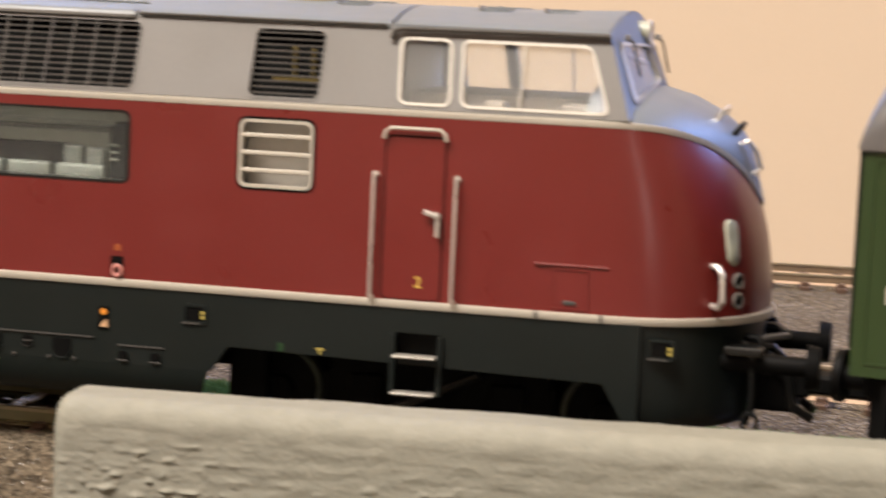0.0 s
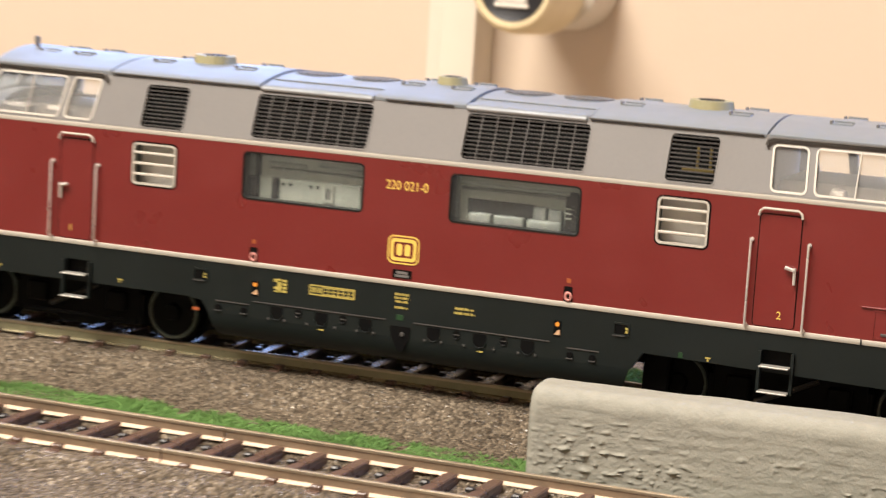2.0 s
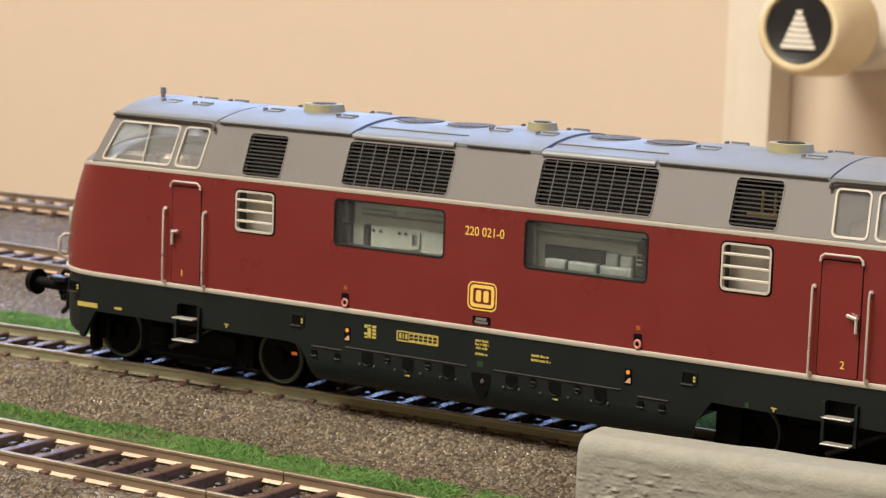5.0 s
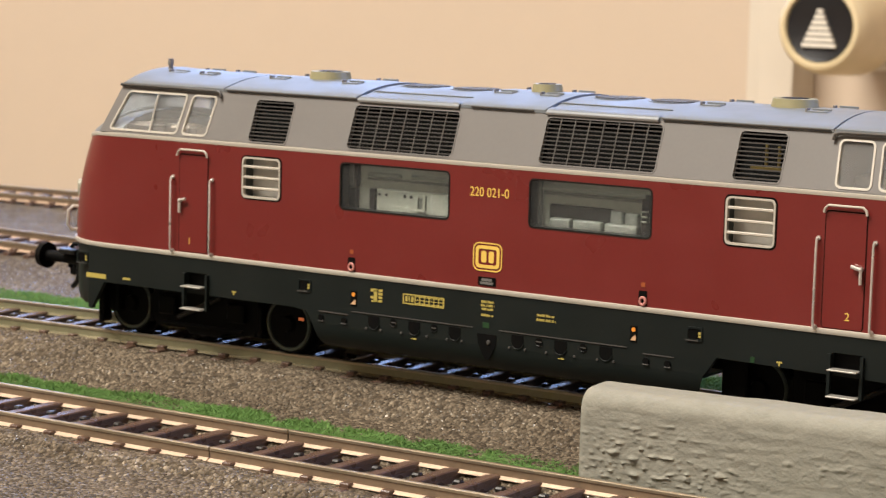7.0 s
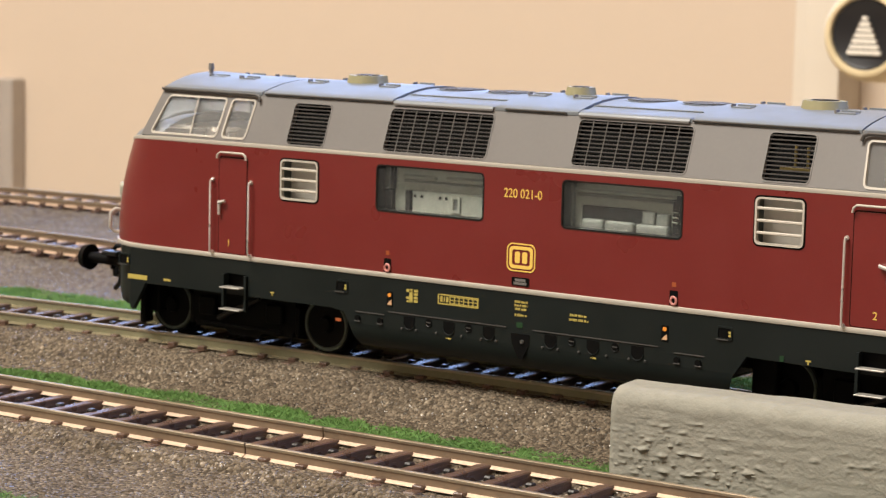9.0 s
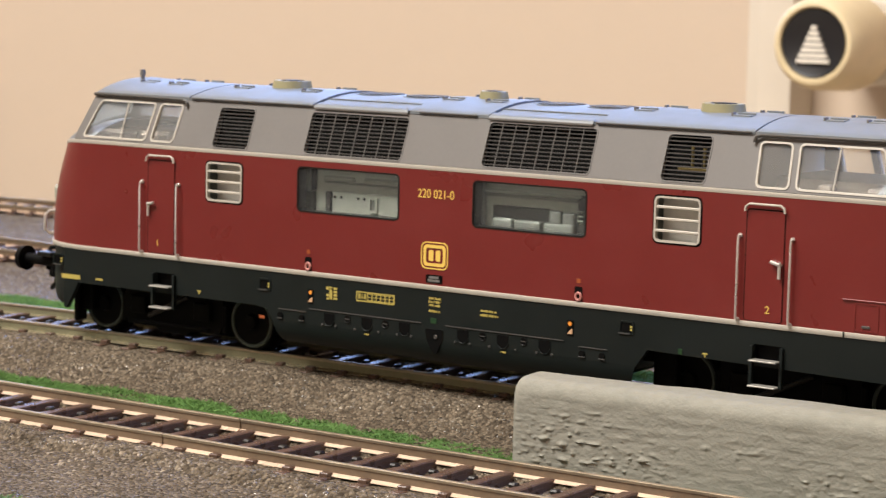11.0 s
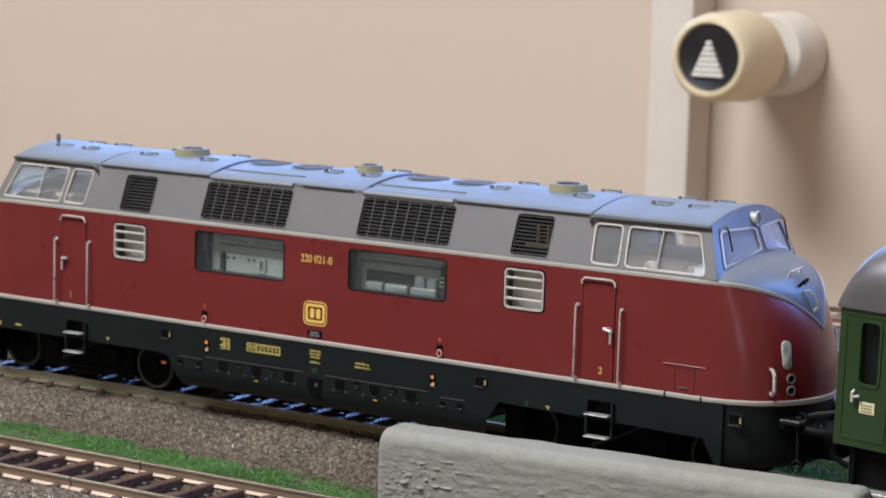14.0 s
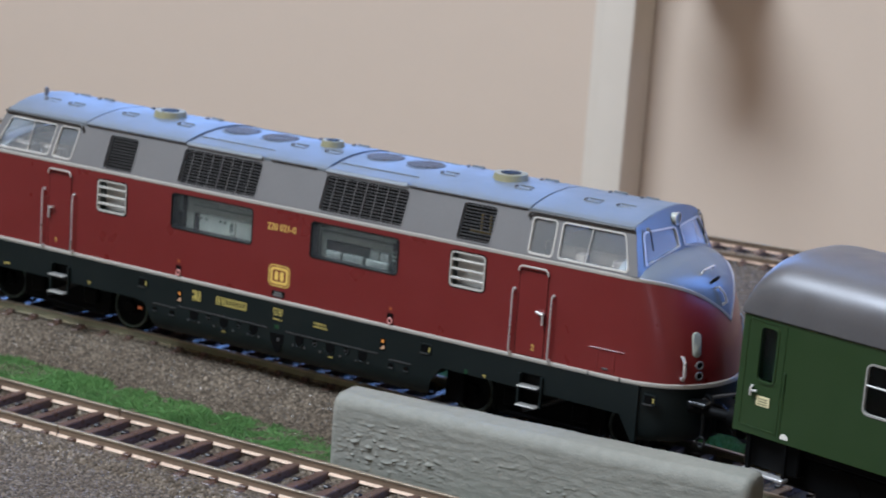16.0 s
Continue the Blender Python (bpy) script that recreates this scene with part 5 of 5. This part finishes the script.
        # filler boxes
        for x, d in ((-89.2, -1), (-37.2, -1), (38.0, 1), (89.4, 1)):
            yy = Y if abs(x) < 87 else 16.62

            def piece(name, x0, z0, x1, z1, m, proud, parent):
                part(name, boxed(x0, -yy * sy - proud, z0, x1, -yy * sy + proud, z1), m, parent)

            fb = part("filler_box", ring(rrect(x - 1.4, 12.5, x + 1.4, 14.7, 0.3, 2), rrect(x - 1.1, 12.8, x + 1.1, 14.4, 0.2, 2), lambda u, v: (u, -yy * sy, v), (0, -0.16 * sy, 0), (0, 0.3 * sy, 0)), FRAME, loco)
            piece("filler_back", x - 1.1, 12.8, x + 1.1, 14.4, BLACK, 0.03, fb)
            piece("mark", x + 0.75, 13.1, x + 1.15, 13.45, PRINTY, 0.2, fb)
            piece("mark", x + 0.75, 13.6, x + 1.15, 13.95, PRINTY, 0.2, fb)
            piece("ledge", x - 1.4, 12.5, x + 0.7, 12.68, GRILLE, 0.25, fb)
        # conduits and plugs along the tank
        for a, b, z in ((-34.0, -27.8, 9.5), (-27.0, -2.6, 10.15), (2.6, 26.2, 10.15), (29.2, 34.6, 9.5)):
            part("conduit", boxed(a, -(Y + 0.05) * sy - 0.09, z - 0.07, b, -(Y + 0.05) * sy + 0.09, z + 0.07), GRILLE, loco)
        for x in (-33.5, -28.6, 29.8, 33.6):
            bm = cyl(bmesh.new(), (x, -Y * sy, 8.4), (x, -(Y + 0.3) * sy, 8.4), 0.55, n=12)
            pl = part("plug", bm, BLACK, loco)
            part("plug_lip", boxed(x - 0.55, -(Y + 0.2) * sy - 0.12, 7.75, x + 0.55, -(Y + 0.2) * sy + 0.12, 7.95, bevel=0.05), GRILLE, pl)

        def arc(x, z, r, a, b, n=12):
            return [(x + r * math.cos(radians(a + (b - a) * k / n)), -(Y + 0.1) * sy, z + r * math.sin(radians(a + (b - a) * k / n))) for k in range(n + 1)]

        # large pockets, rounded below, each with two bolts; small slotted plugs between them
        for x, spread in ((-22.5, 1.5), (-14.2, 2.6), (-6.1, 1.5), (6.1, 1.5), (14.2, 2.6), (22.5, 1.5)):
            loop = [(x - 1.15, 9.75), *[(x + 1.15 * math.cos(radians(a)), 8.7 + 1.2 * math.sin(radians(a))) for a in range(180, 361, 15)], (x + 1.15, 9.75)]
            pk = part("tank_pocket", panel(loop, [], lambda u, v: (u, -(Y + 0.03) * sy, v), (0, 0.2 * sy, 0)), BLACK, loco, smooth=0)
            part("pocket_rim", tube(bmesh.new(), arc(x, 8.7, 1.2, 190, 350), 0.08, 6), FRAME, pk)
            for dx in (-spread, spread):
                part("bolt", cyl(bmesh.new(), (x + dx, -Y * sy, 7.55), (x + dx, -(Y + 0.25) * sy, 7.55), 0.24, 0.16, n=8), GRILLE, pk)
        for x in (-18.4, -10.2, 10.2, 18.4):
            pg = part("slotted_plug", cyl(bmesh.new(), (x, -Y * sy, 9.15), (x, -(Y + 0.08) * sy, 9.15), 0.68, n=16), BLACK, loco)
            part("slot", boxed(x - 0.5, -(Y + 0.1) * sy - 0.05, 9.08, x + 0.5, -(Y + 0.1) * sy + 0.05, 9.24), GRILLE, pg)
            part("plug_rim", tube(bmesh.new(), arc(x, 9.15, 0.68, 200, 340, 8), 0.07, 6), SEAL, pg)
        for x in (-14.2, 14.4):
            mk = plate("print", x - 0.55, 6.82, x - 0.3, 6.94, PRINTY)
            plate("print_bar", x - 0.15, 6.76, x + 0.5, 7.0, PRINTY, 0.06, mk)
        key = [(0.2 + 1.9 * c, 9.3 + d) for c, d in ((-1.0, -0.2), (-0.9, 0.0), (0.9, 0.0), (1.0, -0.2), (0.95, -1.8), (0.55, -3.2), (0.3, -4.2), (-0.1, -4.2), (-0.4, -3.4), (-0.85, -1.8))]
        dr = part("drain_opening", panel(key[::-1], [], lambda u, v: (u, -(Y + 0.05) * sy, v), (0, 0.2 * sy, 0)), BLACK, loco, smooth=0)
        part("drain_cock", cyl(bmesh.new(), (0.6, -Y * sy, 8.0), (0.6, -(Y + 0.3) * sy, 8.0), 0.4, 0.3, n=12), GRILLE, dr)

build_marks()
# The green coach coupled behind, turned by the bend
def build_coach():
    coach = thing("model_coach", "green model passenger coach with silver-grey roof", "coach", at=(108.6, -20.2, 0))
    coach.rotation_euler = (0, 0, radians(-12))
    W, L = 33.0, 240.0

    def sp(u, z):
        return (u, -0.0 + 0.02 * (z - 24), z)

    def fsp(u, z):
        return (u, W, z)

    doors = (4.6, 23.6, 8.6, 34.2)
    wins = [(28.3 + k * 21.5, 23.3, 28.3 + k * 21.5 + 15.0, 32.6) for k in range(10)]
    holes = [rrect(*doors, 1.0)] + [rrect(*w, 1.2) for w in wins if w[2] < L - 4]
    outer = [(0.5, 13.2), (L, 13.2), (L, 36.2), (0.5, 36.2)]
    part("side_wall", panel(outer, holes, sp, (0, 0.8, 0)), COACHG, coach, "bottle green coach side", smooth=0)
    part("side_wall", panel(outer, holes, fsp, (0, -0.8, 0)), COACHG, coach, "bottle green coach side", smooth=0)
    part("end_wall", boxed(0.4, 0.4, 13.2, 1.4, W - 0.4, 38.0, bevel=0.3), COACHG, coach)
    part("end_wall", boxed(L - 1, 0.4, 13.2, L, W - 0.4, 38.0, bevel=0.3), COACHG, coach)
    part("coach_floor", boxed(1.5, 1, 13.3, L - 1, W - 1, 14.5), BLACK, coach)
    # near-black wall down the middle stands in for the unlit interior
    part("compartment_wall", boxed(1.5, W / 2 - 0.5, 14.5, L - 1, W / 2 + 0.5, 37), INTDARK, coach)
    # roof: a barrel with a rounded-off end
    bm = bmesh.new()
    rows = []
    for i in range(40):
        u = [0.0, 0.1, 0.3, 0.7, 1.3, 2.2, 3.4, 4.8, 7.5, 12.0][i] if i < 10 else 12 + (L - 12) * (i - 9) / 30
        k = min(1.0, u / 7.0)
        lift = 11.6 * (1 - (1 - k) ** 2.4) ** 0.5 if u < 7 else 11.6
        row = []
        for j in range(33):
            a = math.pi * j / 32
            c, s = math.cos(a), math.sin(a)
            row.append((u, W / 2 - (W / 2 + 0.25) * math.copysign(abs(c) ** 0.68, c), 36.1 + max(lift, 0.01) * s ** 0.66))
        rows.append(row)
    grid_surface(bm, rows)
    bmesh.ops.remove_doubles(bm, verts=bm.verts, dist=1e-3)
    part("roof", bm, COACHR, coach, "silver-grey barrel roof", smooth=60)
    part("roof_edge", boxed(0.2, -0.2, 35.9, L, 0.35, 36.25, bevel=0.08), COACHR, coach)
    # end door with window
    d = part("entrance_door", ring(rrect(1.6, 14.4, 10.4, 35.2, 0.4, 2), rrect(1.9, 14.7, 10.1, 34.9, 0.3, 2), sp, (0, -0.12, 0), (0, 0.2, 0)), COACHG, coach, "green entrance door")
    ob = part("door_window", ring(rrect(doors[0] - 0.25, doors[1] - 0.25, doors[2] + 0.25, doors[3] + 0.25, 1.2), rrect(doors[0] + 0.2, doors[1] + 0.2, doors[2] - 0.2, doors[3] - 0.2, 0.8), sp, (0, -0.2, 0), (0, 0.5, 0)), COACHG, d)
    bm = panel(rrect(doors[0] + 0.1, doors[1] + 0.1, doors[2] - 0.1, doors[3] - 0.1, 0.8), [], sp, (0, 0.2, 0))
    bmesh.ops.translate(bm, verts=bm.verts, vec=(0, 0.3, 0))
    part("pane", bm, DARKGLASS, ob).visible_shadow = False
    # added backing that keeps the door window dark, interior shade in its colour
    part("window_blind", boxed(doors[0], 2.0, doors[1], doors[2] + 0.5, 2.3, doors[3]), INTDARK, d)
    part("door_post", boxed(10.6, -0.3, 14.0, 11.2, 0.2, 26.5, bevel=0.1), COACHG, coach)
    bm = tube(bmesh.new(), [(4.2, -0.3, 22.6), (4.2, -0.9, 22.3), (4.2, -0.9, 20.8)], 0.28, 6)
    tube(bm, [(4.2, -0.8, 21.6), (5.6, -0.8, 21.9)], 0.26, 6)
    part("door_handle", bm, SILVER, d)
    pl = part("sign_plate", boxed(5.2, -0.22, 19.0, 8.2, 0.1, 20.9, bevel=0.05), YELLOWISH, coach, "cream sign plate")
    for z in (20.4, 19.9, 19.4):
        part("print_bar", boxed(5.6, -0.26, z - 0.12, 7.8, -0.2, z + 0.12), OLIVE, pl)
    bm = cyl(bmesh.new(), (12.2, 0.2, 14.2), (12.2, -0.2, 14.2), 0.9, n=16)
    part("disc_mark", bm, WHITEPRINT, coach)
    for w in wins:
        if w[2] >= L - 4:
            continue
        fr = part("compartment_window", ring(rrect(w[0] - 0.2, w[1] - 0.2, w[2] + 0.2, w[3] + 0.2, 1.3), rrect(w[0] + 0.15, w[1] + 0.15, w[2] - 0.15, w[3] - 0.15, 1.0), sp, (0, -0.2, 0), (0, 0.5, 0)), TREAD, coach, "metal framed compartment window")
        bm = tube(bmesh.new(), [sp(w[0], 28.6), sp(w[2], 28.6)], 0.22, 6)
        part("glazing_bar", bm, TREAD, fr)
        bm = panel(rrect(w[0] + 0.1, w[1] + 0.1, w[2] - 0.1, w[3] - 0.1, 0.9), [], sp, (0, 0.2, 0))
        bmesh.ops.translate(bm, verts=bm.verts, vec=(0, 0.3, 0))
        part("pane", bm, DARKGLASS, fr).visible_shadow = False
    # underframe, step, bogie, coupling
    part("underframe", boxed(1.0, 4, 10.2, L - 1, W - 4, 13.3, bevel=0.4), BLACK, coach)
    part("step_board", boxed(3.0, -0.6, 5.6, 13.0, 1.6, 6.2, bevel=0.1), SILVER, coach, "pale metal step board")
    for u in (3.8, 12.0):
        part("step_hanger", boxed(u, 0.4, 6.0, u + 0.7, 1.2, 13.4), BLACK, coach)
    part("step_well", boxed(2.2, 2.0, 6.4, 14.5, 5.0, 13.3, bevel=0.3), BLACK, coach)
    part("bogie_frame", boxed(9, 5, 3.4, 58, W - 5, 10.4, bevel=0.8), BLACK, coach)
    for u in (22.0, 50.0):
        for y in (7.2, W - 7.2):
            sgn = -1 if y < W / 2 else 1
            bm = cyl(bmesh.new(), (u, y, 4.7), (u, y + 2.4 * sgn, 4.7), 5.0, n=32)
            part("wheel", bm, BLACK, coach)
    for y in (6.5, W - 6.5):
        bm = cyl(bmesh.new(), (1, y, 12), (-1.5, y, 12), 1.4, n=16)
        cyl(bm, (-1.5, y, 12), (-2.4, y, 12), 2.8, n=22)
        part("buffer", bm, BLACK, coach)
    part("gangway", boxed(-2.6, W / 2 - 7, 13.5, 0.6, W / 2 + 7, 37.5, bevel=1.2, seg=2), BLACK, coach, "black gangway bellows")
    part("coupler", boxed(-8, W / 2 - 2, 8.2, 4, W / 2 + 2, 10.4, bevel=0.4), BLACK, coach)


build_coach()
